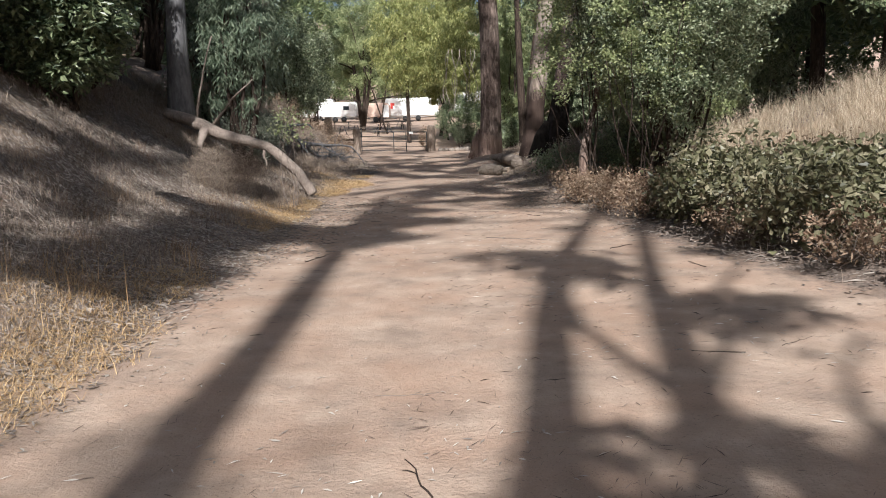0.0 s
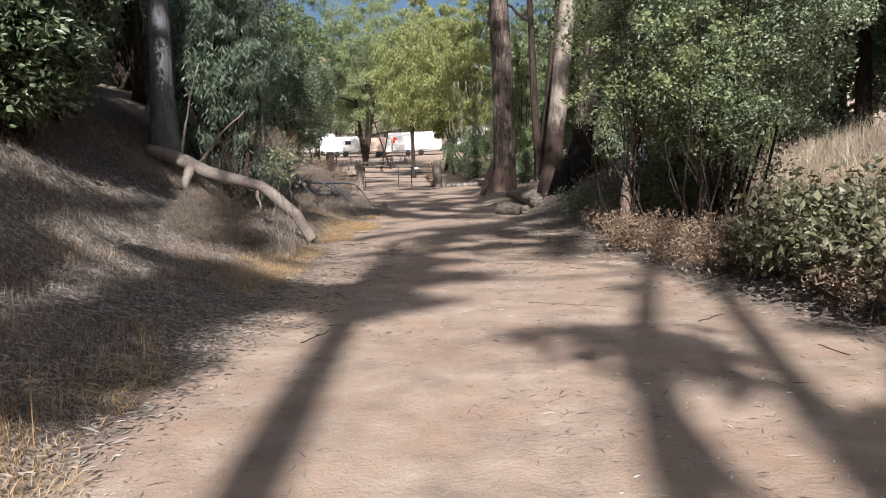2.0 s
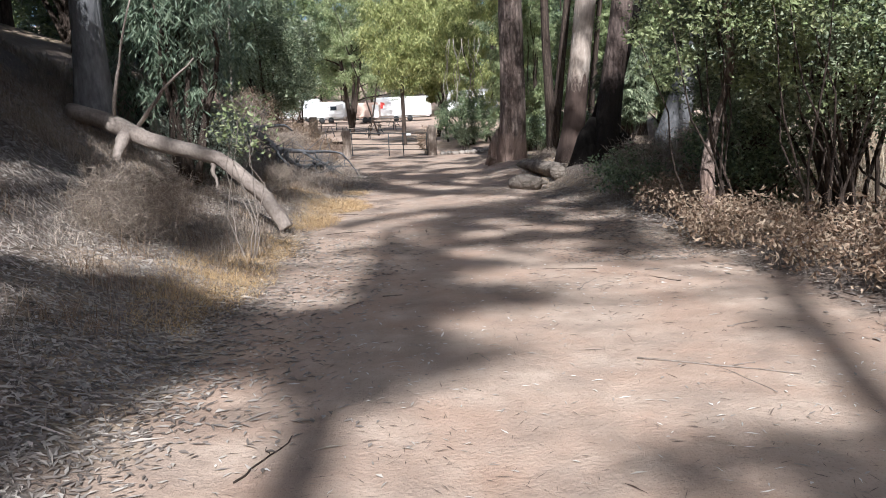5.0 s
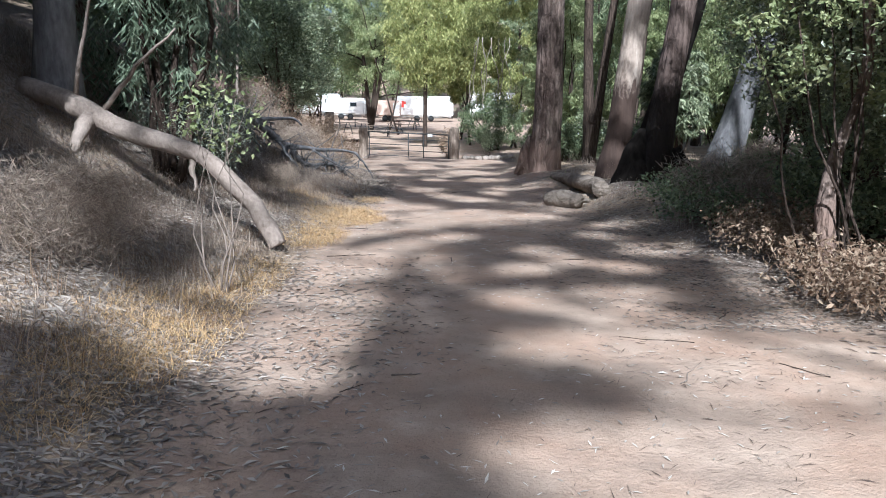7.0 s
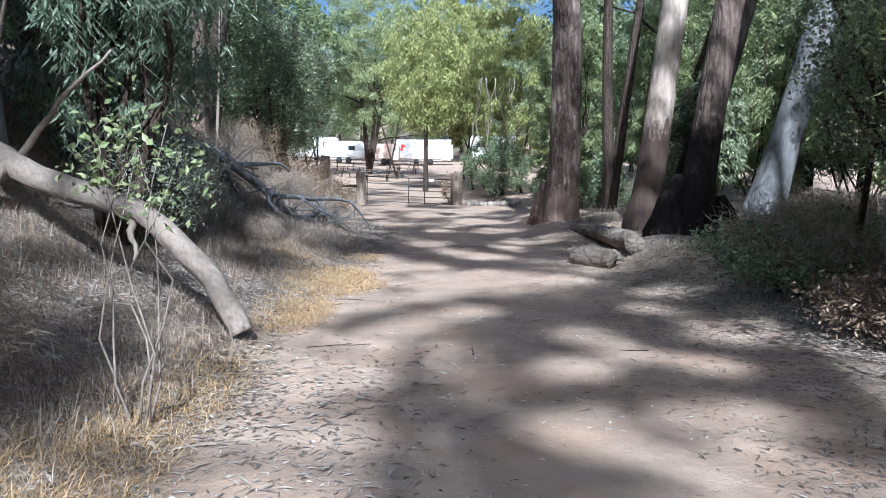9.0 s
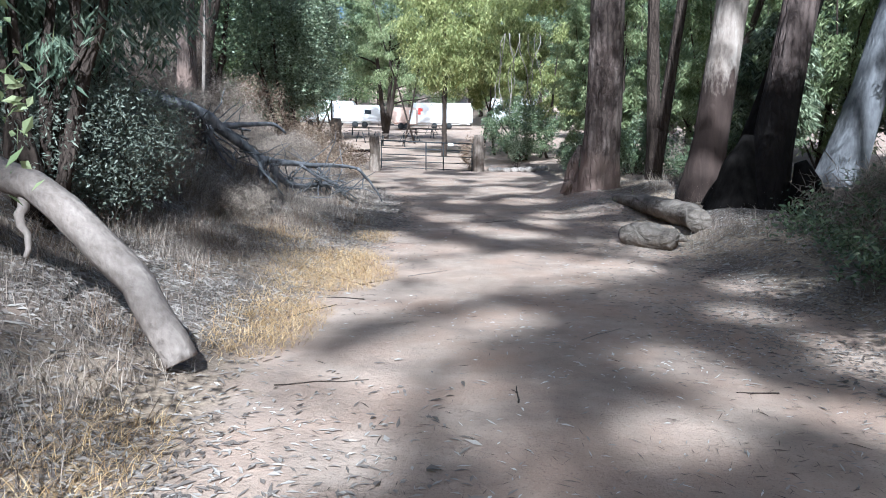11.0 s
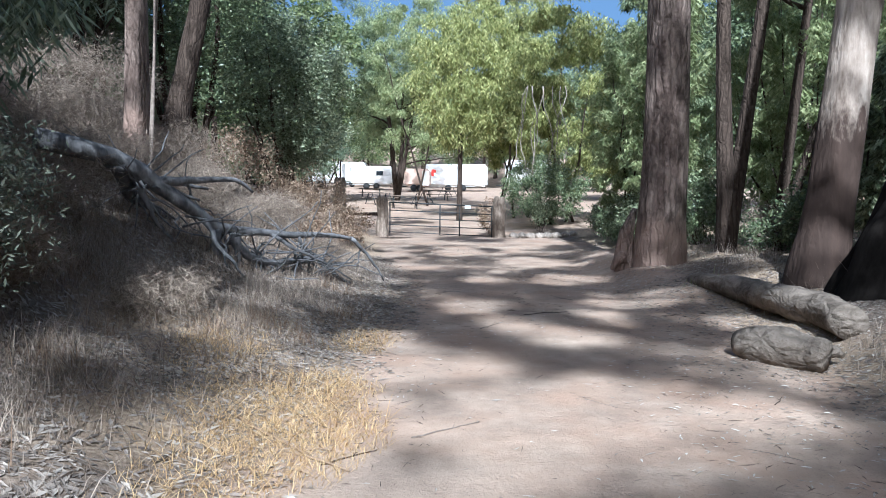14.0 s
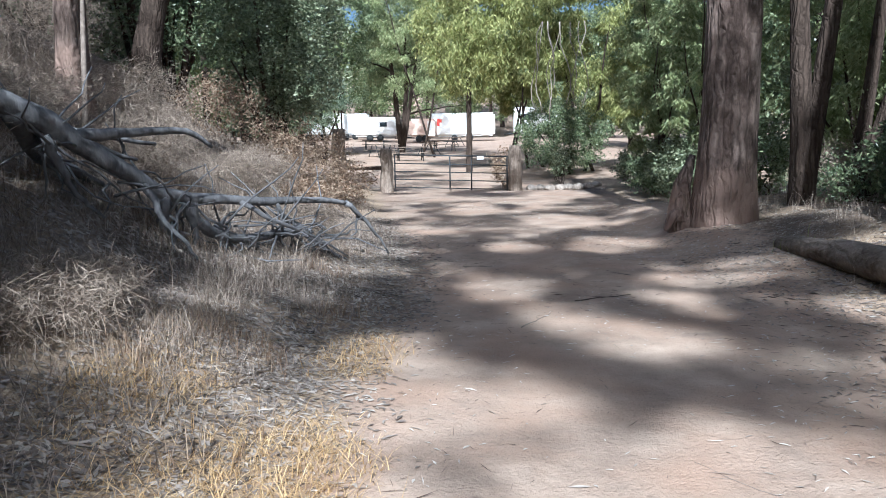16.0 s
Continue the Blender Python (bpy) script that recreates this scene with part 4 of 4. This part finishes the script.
def stick(x, y, length, turn, r, mat, seed, label="bare dry stick lying on the ground"):
    t = thing("stick", (x, y, 0), label, "stick", "fallen sticks")
    c, s = math.cos(turn), math.sin(turn)
    path = []
    for i in range(8):
        q = (i / 7 - 0.5) * length
        w = 0.06 * length * noise.noise(Vector((i * 0.5, seed, 1)))
        px, py = c * q - s * w, s * q + c * w
        path.append((px, py, float(surf(x + px, y + py)[0]) + r * 0.9))
    part("shaft", quads_mesh("shaft", tube(path, [r * (1 - 0.5 * i / 7) for i in range(8)], 6, 0.1, seed), mat), t)
    fork = Vector(path[4])
    end = fork + Vector((c * 0.3 - s * 0.25, s * 0.3 + c * 0.25, 0.02)) * length * 0.5
    end.z = float(surf(x + end.x, y + end.y)[0]) + r
    part("fork", quads_mesh("fork", tube(bend(fork, end, 0.02, 5, seed), [r * 0.6 * (1 - 0.15 * i) for i in range(5)], 5), mat), t)
    return t


rs = np.random.default_rng(5)
for i in range(70):
    y = rs.uniform(2.5, 27)
    x = rs.uniform(-3.6, 2.6) if i % 3 else rs.uniform(-4.2, -2.2)
    stick(x, y, rs.uniform(0.15, 0.6), rs.uniform(0, 3.14), rs.uniform(0.002, 0.006), M_TWIG if i % 2 else M_DARKBARK, i * 1.3)
stick(-2.6, 9.2, 1.0, 0.75, 0.008, M_TWIG, 77.0)
stick(-2.75, 7.0, 1.3, 0.9, 0.011, M_DEADWOOD, 78.0)
stick(-2.35, 19.4, 1.1, -0.75, 0.013, M_DRYLEAF, 79.0)
stick(0.9, 9.6, 0.9, -0.5, 0.006, M_TWIG, 80.0)


# ---- leaves and grass on the ground ----
def litter(n, x0, x1, y0, y1, length, width, seed, keep):
    rng = np.random.default_rng(seed)
    x, y = rng.uniform(x0, x1, n), rng.uniform(y0, y1, n)
    ok = rng.uniform(size=n) < keep(x, y)
    x, y = x[ok], y[ok]
    n = len(x)
    a = rng.uniform(0, 2 * np.pi, n)
    ln = length * np.exp(rng.normal(0, 0.3, n))
    wd = width * np.exp(rng.normal(0, 0.25, n)) / 2
    d = np.stack([np.cos(a), np.sin(a)], 1)
    s = np.stack([-np.sin(a), np.cos(a)], 1)
    v = np.empty((n, 4, 3))
    for k, (f, g) in enumerate(((0, 0), (0.45, 1), (1, 0.15), (0.45, -1))):
        q = np.stack([x, y], 1) + d * (ln * f)[:, None] + s * (wd * g)[:, None]
        v[:, k, :2] = q
        v[:, k, 2] = surf(q[:, 0], q[:, 1]) + 0.005 + rng.uniform(0, 0.8, n) * wd * abs(g) + 0.12 * ln * f * rng.uniform(0, 1, n) ** 3
    k = np.arange(n)[:, None] * 4
    f = np.concatenate([k + [0, 1, 2], k + [0, 2, 3]], axis=1).reshape(-1, 3)
    return v.reshape(-1, 3), f


def strewn(name, lot, mat, label, category="leaf litter"):
    return tagged(new(name, mesh_of(name, *lot, mat, False)), label, category, kind="stuff")


def patchy(x, y, scale, seed):
    return np.array([noise.noise(Vector((a * scale, b * scale, seed))) for a, b in zip(x, y)])


strewn("bank_litter", litter(360000, -6.6, -0.6, 1, 32, 0.06, 0.018, 1, lambda x, y: np.clip(0.8 + patchy(x, y, 0.6, 3.0) * 1.6, 0.12, 1) * (0.16 * smooth(-1.6, -0.5, left_edge(y) - x) * smooth(8, 10, y) * (1 - smooth(14, 17, y)) + 0.84 * smooth(-0.4, 0.5, left_edge(y) - x))), M_LITTER, "dead gum leaves thick on the bank")
strewn("track_litter", litter(80000, -2.6, 3.6, 1, 36, 0.05, 0.009, 2, lambda x, y: np.clip(0.16 + patchy(x, y, 0.5, 9.0) * 0.7, 0.025, 1) * (0.25 + 0.75 * smooth(8.5, 11, y))), M_CHIP, "dead gum leaves scattered over the dirt track")
strewn("twig_bits", litter(40000, -4.5, 4.0, 1, 30, 0.07, 0.0035, 21, lambda x, y: np.clip(0.25 + patchy(x, y, 0.7, 12.0) * 0.9, 0.05, 1)), M_NEEDLE, "dark bits of twig and bark scattered on the ground", "twig litter")
strewn("bark_strips", litter(9000, -6.0, -1.9, 6, 27, 0.13, 0.02, 33, lambda x, y: np.clip(0.6 + patchy(x, y, 0.9, 17.0) * 1.6, 0.03, 1) * smooth(-0.2, 0.5, left_edge(y) - x)), M_LITTER, "brown strips of shed bark lying on the bank", "bark litter")
strewn("edge_litter", litter(52000, 0.0, 3.4, 13, 28, 0.052, 0.012, 31, lambda x, y: np.clip(0.55 + patchy(x, y, 0.8, 14.0) * 1.4, 0.04, 1) * smooth(0.0, 1.6, x)), M_LITTER, "grey dead leaves drifted along the track's edge")
strewn("verge_litter", litter(30000, 1.2, 7, 5, 40, 0.08, 0.024, 4, lambda x, y: np.clip(0.7 + patchy(x, y, 0.7, 5.0) * 1.5, 0.05, 1) * smooth(-0.4, 0.4, x - right_edge(y))), M_LITTER, "dead leaves under the verge scrub")


def sown(name, n, x0, x1, y0, y1, height, width, mat, label, seed, keep, lean=0.4):
    rng = np.random.default_rng(seed)
    x, y = rng.uniform(x0, x1, n), rng.uniform(y0, y1, n)
    ok = rng.uniform(size=n) < keep(x, y)
    x, y = x[ok], y[ok]
    me = blades(name, np.stack([x, y, surf(x, y) - 0.01], 1), height, width, mat, lean, rng)
    return tagged(new(name, me), label, "grass", kind="stuff")


def spots(*lot):
    def keep(x, y):
        out = np.zeros(len(x))
        for cx, cy, a, b, w in lot:
            out = np.maximum(out, w * np.clip(1.3 - ((x - cx) / a) ** 2 - ((y - cy) / b) ** 2 + 0.5 * patchy(x, y, 2.0, cx), 0, 1))
        return out
    return keep


# Golden blades sown at the sun patches put the lit look into colour.
sown("sunpatch_grass", 210000, -4.2, -1.7, 2.0, 24, 0.05, 0.005, M_STRAW, "matted dry grass at the track's edge, coloured golden at sun patches", 6, spots((-2.9, 4.6, 0.8, 2.4, 0.8), (-2.6, 7.0, 0.35, 0.8, 0.6), (-2.75, 12.4, 0.5, 1.6, 1), (-2.6, 17.6, 0.42, 1.0, 0.9), (-2.7, 14.6, 0.35, 0.9, 0.7), (-2.5, 19.8, 0.6, 1.4, 1), (-3.3, 21.2, 0.4, 0.8, 0.6), (-2.4, 22.4, 0.35, 0.6, 0.5)), 1.6)
sown("grass_stalks", 1100, -4.5, -2.2, 3.5, 9, 0.27, 0.006, M_STRAW, "standing dry grass stalks at the track's edge", 7, spots((-2.95, 6.0, 0.6, 0.8, 0.5), (-3.2, 5.0, 0.7, 1.0, 0.4), (-2.7, 7.8, 0.3, 0.6, 0.5)), 0.25)
sown("bank_grass", 300000, -8.0, -2.2, 2, 36, 0.12, 0.005, M_GREYGRASS, "grey-brown dead grass covering the bank", 8, lambda x, y: np.clip(0.55 + 1.5 * patchy(x, y, 0.9, 2.0), 0.05, 1) * smooth(0.15, 0.9, left_edge(y) - x) * (1 - 0.7 * smooth(4, 6, y) * (1 - smooth(12, 14, y)) * smooth(-0.3, 0.2, patchy(x, y, 0.45, 15.0))) * (1 - 0.6 * smooth(15, 17, y) * (1 - smooth(23, 25, y)) * smooth(-4.4, -3.7, x)), 0.8)
sown("brush_grass", 60000, -7.5, -3.2, 18.5, 29, 0.15, 0.005, M_GREYGRASS, "long grey dead grass in tangled mats on the bank", 18, lambda x, y: np.clip(0.5 + 1.8 * patchy(x, y, 1.1, 6.0), 0.0, 1) * smooth(0.7, 1.3, left_edge(y) - x), 1.1)
sown("brown_tufts", 60000, -5.4, -2.2, 6, 26, 0.15, 0.005, M_DRYLEAF, "brown tufts of dead grass on the lower bank", 19, lambda x, y: np.clip(3.0 * patchy(x, y, 1.6, 23.0) - 0.6, 0, 1) * smooth(0.1, 0.6, left_edge(y) - x), 0.7)
sown("verge_grass", 30000, 1.6, 6.0, 6, 33, 0.16, 0.006, M_GREYGRASS, "dry grass in the verge", 9, lambda x, y: np.clip(0.25 + 1.5 * patchy(x, y, 0.9, 4.0), 0.0, 1) * smooth(0.1, 0.6, x - right_edge(y)), 0.6)
sown("hill_grass", 60000, 5.2, 13, 9, 24, 0.4, 0.007, M_HAY, "tall pale dry grass on the slope behind the scrub", 10, lambda x, y: 0.5 + 0.9 * patchy(x, y, 0.7, 4.0), 0.8)
sown("green_tuft", 500, 1.2, 2.2, 24.5, 27, 0.11, 0.007, M_WILLOW, "small green grass tuft by the log", 12, spots((1.65, 25.8, 0.25, 0.35, 1)), 0.5)


# ---- gate and fence ----
def box(c, s):
    (x, y, z), (a, b, h) = c, (s[0] / 2, s[1] / 2, s[2] / 2)
    v = [(x + i * a, y + j * b, z + k * h) for k in (-1, 1) for j in (-1, 1) for i in (-1, 1)]
    return v, [(0, 2, 3, 1), (4, 5, 7, 6), (0, 1, 5, 4), (2, 6, 7, 3), (0, 4, 6, 2), (1, 3, 7, 5)]


def rod(a, b, r, segs=8):
    return tube([a, b], [r, r], segs)


def post(x, y, h, r, label, seed, lean=0.0):
    t = thing("gate_post", (x, y, float(surf(x, y)[0]) - 0.12), label, "post", "gate posts")
    pts = [(0.02 * math.sin(q * 1.3 + seed) + lean * h * q / 9, 0, (h + 0.12) * q / 9) for q in range(10)]
    part("log", quads_mesh("log", tube(pts, [r * (1.12 - 0.12 * q / 9) for q in range(9)] + [r * 0.86], 16, 0.14, seed, 5), M_POST), t)
    return t


post(-4.52, 41.0, 1.32, 0.19, "weathered round timber gate post", 1)
post(-0.64, 41.0, 1.35, 0.2, "stout weathered timber gate post", 2)
post(-5.98, 41.0, 1.75, 0.2, "tall weathered timber fence post", 3)
rail = thing("fence_rail", (-5.2, 41.0, 0.0), "round dark timber rail between two posts", "rail")
part("pole", quads_mesh("pole", tube([(-0.7, 0, 0.86), (0, 0, 0.85), (0.62, 0, 0.86)], [0.06, 0.055, 0.06], 10, 0.1, 4), M_DARKBARK), rail)
gate = thing("bar_gate", (-4.3, 41.0, float(land(-2.6, 41)) + 0.02), "closed dark steel bar gate across the track", "gate")
for k, h in enumerate((0.14, 0.38, 0.62, 0.86, 1.12)):
    part("bar", quads_mesh("bar", rod((0, 0, h), (3.45, 0, h - 0.12), 0.024 if k == 4 else 0.016), M_STEEL), gate)
for x in (0.03, 1.7, 2.35, 3.42):
    part("stile", quads_mesh("stile", rod((x, 0.001, 0.1 - 0.035 * x), (x, 0.001, 1.14 - 0.035 * x), 0.022), M_STEEL), gate)
part("notice_plate", quads_mesh("notice_plate", box((2.62, -0.03, 0.98), (0.2, 0.008, 0.11)), M_WHITE, False), gate, "small white notice plate")
for i in range(8):
    x = -0.15 + i * 0.28
    st = thing("border_stone", (x, 41.1 + 0.12 * math.sin(i * 2.1), float(surf(x, 41.1)[0])), "pale rough stone in a row beside the gate", "stone", "border stones", turn=i * 40)
    bm = bmesh.new()
    bmesh.ops.create_icosphere(bm, subdivisions=2, radius=0.17)
    for v in bm.verts:
        v.co *= 1 + 0.35 * noise.noise(v.co * 5 + Vector((i * 3.1, 0, 0)))
        v.co.z = max(v.co.z * 0.75, -0.05) + 0.05
    me = bpy.data.meshes.new("rock")
    bm.to_mesh(me)
    bm.free()
    me.materials.append(M_DEADWOOD)
    part("rock", me, st)
# Bush added to fill the shaded hollow under the weeping tree.
shrub("evergreen_bush", 1.3, 46.0, (1.7, 1.0, 2.8), M_OAK, "dark bush added for the shaded hollow beside the gate", 150, 20000, 0.08, 0.04, 0.0, 8, per=80, rough=0.22)
shrub("low_scrub", 0.95, 43.2, (0.35, 0.4, 1.2), M_OLIVE, "thin ragged bush by the stones", 152, 900, 0.09, 0.03, 0.3, 9, per=30, rough=0.5, thick=0.012, group="low scrub")
shrub("dry_shrub", -0.9, 42.2, (0.5, 0.4, 1.3), M_DRYLEAF, "dry brown creeper round the gate post", 151, 1600, 0.08, 0.04, 0.0, 6, M_TWIG, per=40, rough=0.4)

# ---- camp beyond the gate ----
lone = thing("pepper_tree", (-2.2, 50.5, on_land(-2.2, 50.5)), "weeping tree with a straight dark trunk", "tree", "camp trees")
part("trunk", quads_mesh("trunk", trunk_lot(7.0, 0.13, (0.0, 0.0), 5.0, 1.15, 0.6, 12, 0.1, 0.06, 5, 20)[0], M_DARKBARK), lone)
lone_rng = np.random.default_rng(170)
part("foliage", leaves("foliage", clumps(in_ellipsoid(260, (0.3, 0, 6.4), (2.6, 2.2, 3.4), lone_rng, 0.4), 0.55, 90, lone_rng), 0.19, 0.05, M_WILLOW, 0.88, lone_rng), lone)


def trailer(x, y, l, w, h, label, mat, windows=(-0.3, 0.15)):
    z = on_land(x, y)
    t = thing("camping_trailer", (x, y, z), label, "trailer", "parked trailers")
    bm = bmesh.new()
    bmesh.ops.create_cube(bm, size=1, matrix=Matrix.Translation((0, 0, 0.5 + h / 2)) @ Matrix.Diagonal((l, w, h, 1)))
    bmesh.ops.bevel(bm, geom=bm.edges[:], offset=0.2, segments=4, affect="EDGES")
    me = bpy.data.meshes.new("body")
    bm.to_mesh(me)
    bm.free()
    me.materials.append(mat)
    part("body", me, t)
    for q in windows:
        win = part("window", quads_mesh("window", box((q * l, -w / 2 - 0.012, 0.5 + h * 0.62), (l * 0.16, 0.03, h * 0.2)), M_GLASS, False), t)
        for e in (0.73, 0.51):
            part("window_frame", quads_mesh("window_frame", box((q * l, -w / 2 - 0.014, 0.5 + h * e), (l * 0.18, 0.04, 0.04)), M_STEEL, False), win)
    part("door", quads_mesh("door", box((0.36 * l, -w / 2 - 0.012, 0.5 + h * 0.45), (0.7, 0.03, min(h * 0.8, 1.9))), M_WHITE, False), t)
    for q in (-0.12, 0.12):
        part("wheel", quads_mesh("wheel", tube([(q * l, -w / 2 + 0.02, 0.33), (q * l, -w / 2 + 0.24, 0.33)], [0.33, 0.33], 18), M_TYRE), t)
    part("drawbar", quads_mesh("drawbar", rod((-l / 2 - 1.0, 0, 0.45), (-l / 2 + 0.1, 0, 0.5), 0.05), M_STEEL), t)
    return t


long_one = trailer(-3.8, 98.0, 6.6, 2.5, 2.3, "long white camping trailer with a red mark", M_WHITE, ())
part("red_mark", quads_mesh("red_mark", join(box((-2.4, -1.275, 1.9), (0.28, 0.02, 0.7)), box((-2.16, -1.275, 2.05), (0.2, 0.02, 0.3))), M_RED, False), long_one, "red painted mark")
trailer(-7.6, 95.0, 2.5, 3.5, 1.75, "tan boxy trailer seen end-on", M_TAN, ())
trailer(-12.6, 97.5, 4.4, 2.4, 1.9, "rounded white camping trailer under the trees", M_WHITE, (0.2,))
trailer(-19.0, 99.0, 6.0, 2.5, 2.3, "white camping trailer at the camp's edge", M_WHITE)
# Three trailers added to carry the glaring white band behind the camp.
trailer(-25.5, 101.0, 5.0, 2.4, 2.4, "white trailer added at the left of the bright band", M_WHITE)
trailer(-16.2, 104.0, 4.0, 2.4, 2.3, "white trailer added to close the bright band", M_WHITE)
trailer(4.5, 101.0, 6.0, 2.5, 2.7, "white trailer added at the right of the bright band", M_WHITE)


def picnic_table(x, y, turn):
    t = thing("picnic_table", (x, y, on_land(x, y)), "brown timber picnic table with benches", "table", "picnic tables", turn=turn)
    for k in range(4):
        part("plank", quads_mesh("plank", box((0, -0.3 + 0.2 * k, 0.75), (1.8, 0.18, 0.04)), M_POST, False), t)
    for s in (-1, 1):
        part("bench", quads_mesh("bench", box((0, s * 0.72, 0.45), (1.8, 0.25, 0.04)), M_POST, False), t)
        part("leg_frame", quads_mesh("leg_frame", join(rod((s * 0.65, -0.6, 0), (s * 0.65, -0.2, 0.73), 0.03), rod((s * 0.65, 0.6, 0), (s * 0.65, 0.2, 0.73), 0.03), rod((s * 0.65, -0.75, 0.42), (s * 0.65, 0.75, 0.42), 0.03)), M_STEEL), t)
    return t


for x, y, a in ((-5.6, 60.0, 10), (-5.0, 66.0, 80), (-4.4, 73.0, 15), (-4.0, 82.0, 70), (-7.6, 64.0, 40), (-9.5, 74.0, 5)):
    picnic_table(x, y, a)
tall_tree(-7.1, 70.0, 9.5, 0.2, (-0.1, 0.0), M_DARKBARK, M_PALE, "spreading pale-leaved tree forking low in the camp", (3.4, 2.4), 51, 7, 330, 0.2, 0.055, 0.45, False, group="camp trees", flare=1.15, stems=((0.04, 0.05), (0.16, 0.0)), more=((4.2, 0.0, 3.1), (3.4, 0.5, 4.4)))
shrub("small_tree", -9.3, 55.0, (1.3, 1.3, 4.6), M_GUMBLUE, "small grey-green tree in the camp", 54, 9000, 0.12, 0.04, 1.5, 5, droop=0.4, per=80, category="tree", group="camp trees")
for i, (x, y, a, b, h, lift, m) in enumerate([(2.4, 47.5, 2.7, 2.2, 9.5, 1.0, M_WILLOW), (0.4, 52.0, 2.2, 2.2, 11.0, 1.7, M_WILLOW), (-0.4, 58.0, 3.0, 2.5, 13.0, 2.6, M_WILLOW), (-5.2, 64.0, 3.2, 2.6, 14.5, 3.2, M_PALE), (-10.5, 66.0, 3.0, 3.0, 14.0, 4.2, M_GUM), (-8.5, 84.0, 4.0, 3.0, 18.0, 6.0, M_PALE), (5.6, 44.0, 2.2, 2.4, 10.5, 0.6, M_GUM)]):
    shrub("pepper_tree", x, y, (a, b, h), m, "weeping yellow-green pepper tree by the camp", 160 + i, 30000, 0.19, 0.05, lift, 2, droop=0.88, per=220, rough=0.17, category="tree", group="camp trees", thick=0.07)


# ---- woods all round ----
def wood_tree(seed, h, r, leaf, label, n=11000):
    rng = np.random.default_rng(seed)
    t = thing("woodland_tree", (0, 0, -50), label, "tree", "woodland trees")
    lot, pts, rad = trunk_lot(h * 0.9, 0.2, (0.02, 0.0), seed, rings=14, segs=9)
    part("trunk", quads_mesh("trunk", lot, M_DARKBARK), t)
    c = in_ellipsoid(95, (0, 0, h * 0.58), (r, r, h * 0.44), rng, 0.5)
    part("crown", leaves("crown", clumps(c, rng.uniform(0.6, 1.3, len(c)), n // 95, rng), 0.26, 0.11, leaf, 0.45, rng), t)
    return t


kinds = [wood_tree(201, 12, 3.4, M_FAR, "broad green woodland tree"), wood_tree(202, 15, 3.2, M_GUM, "tall dull green woodland tree"), wood_tree(203, 9, 2.8, M_OAK, "dark evergreen woodland tree")]
spread = np.random.default_rng(17)
places = []
for k in range(26):
    places.append((spread.uniform(-22, -11.5), -6 + 2.6 * k + spread.uniform(-1, 1)))
for k in range(24):
    places.append((spread.uniform(10.5, 21), 14 + 2.2 * k + spread.uniform(-1, 1)))
for k in range(12):
    places.append((-20 + 3.6 * k, spread.uniform(-26, -19)))
for k in range(10):
    places.append((spread.uniform(13, 22), -12 + 3.0 * k))
for k in range(26):
    places.append((-44 + 3.6 * k, spread.uniform(106, 122)))
for k in range(22):
    places.append((-54 + 5.0 * k, spread.uniform(124, 140)))
for k in range(9):
    places.append((spread.uniform(-26, -11), 62 + 4.2 * k))
for k in range(9):
    places.append((spread.uniform(5, 18), 58 + 4.6 * k))
for i, (x, y) in enumerate(places):
    s = spread.uniform(0.8, 1.3)
    src = kinds[i % 3] if y < 100 else kinds[(0, 0, 1)[i % 3]]
    src.scale = (s, s, s)
    copy_thing(src, pose(x, y, on_land(x, y) - 0.1, 0, 0, spread.uniform(0, 360)))
for src, (x, y) in zip(kinds, ((-15, -9), (14, 12.5), (-13, 61))):
    src.scale = (1, 1, 1)
    src.matrix_basis = pose(x, y, on_land(x, y) - 0.1)
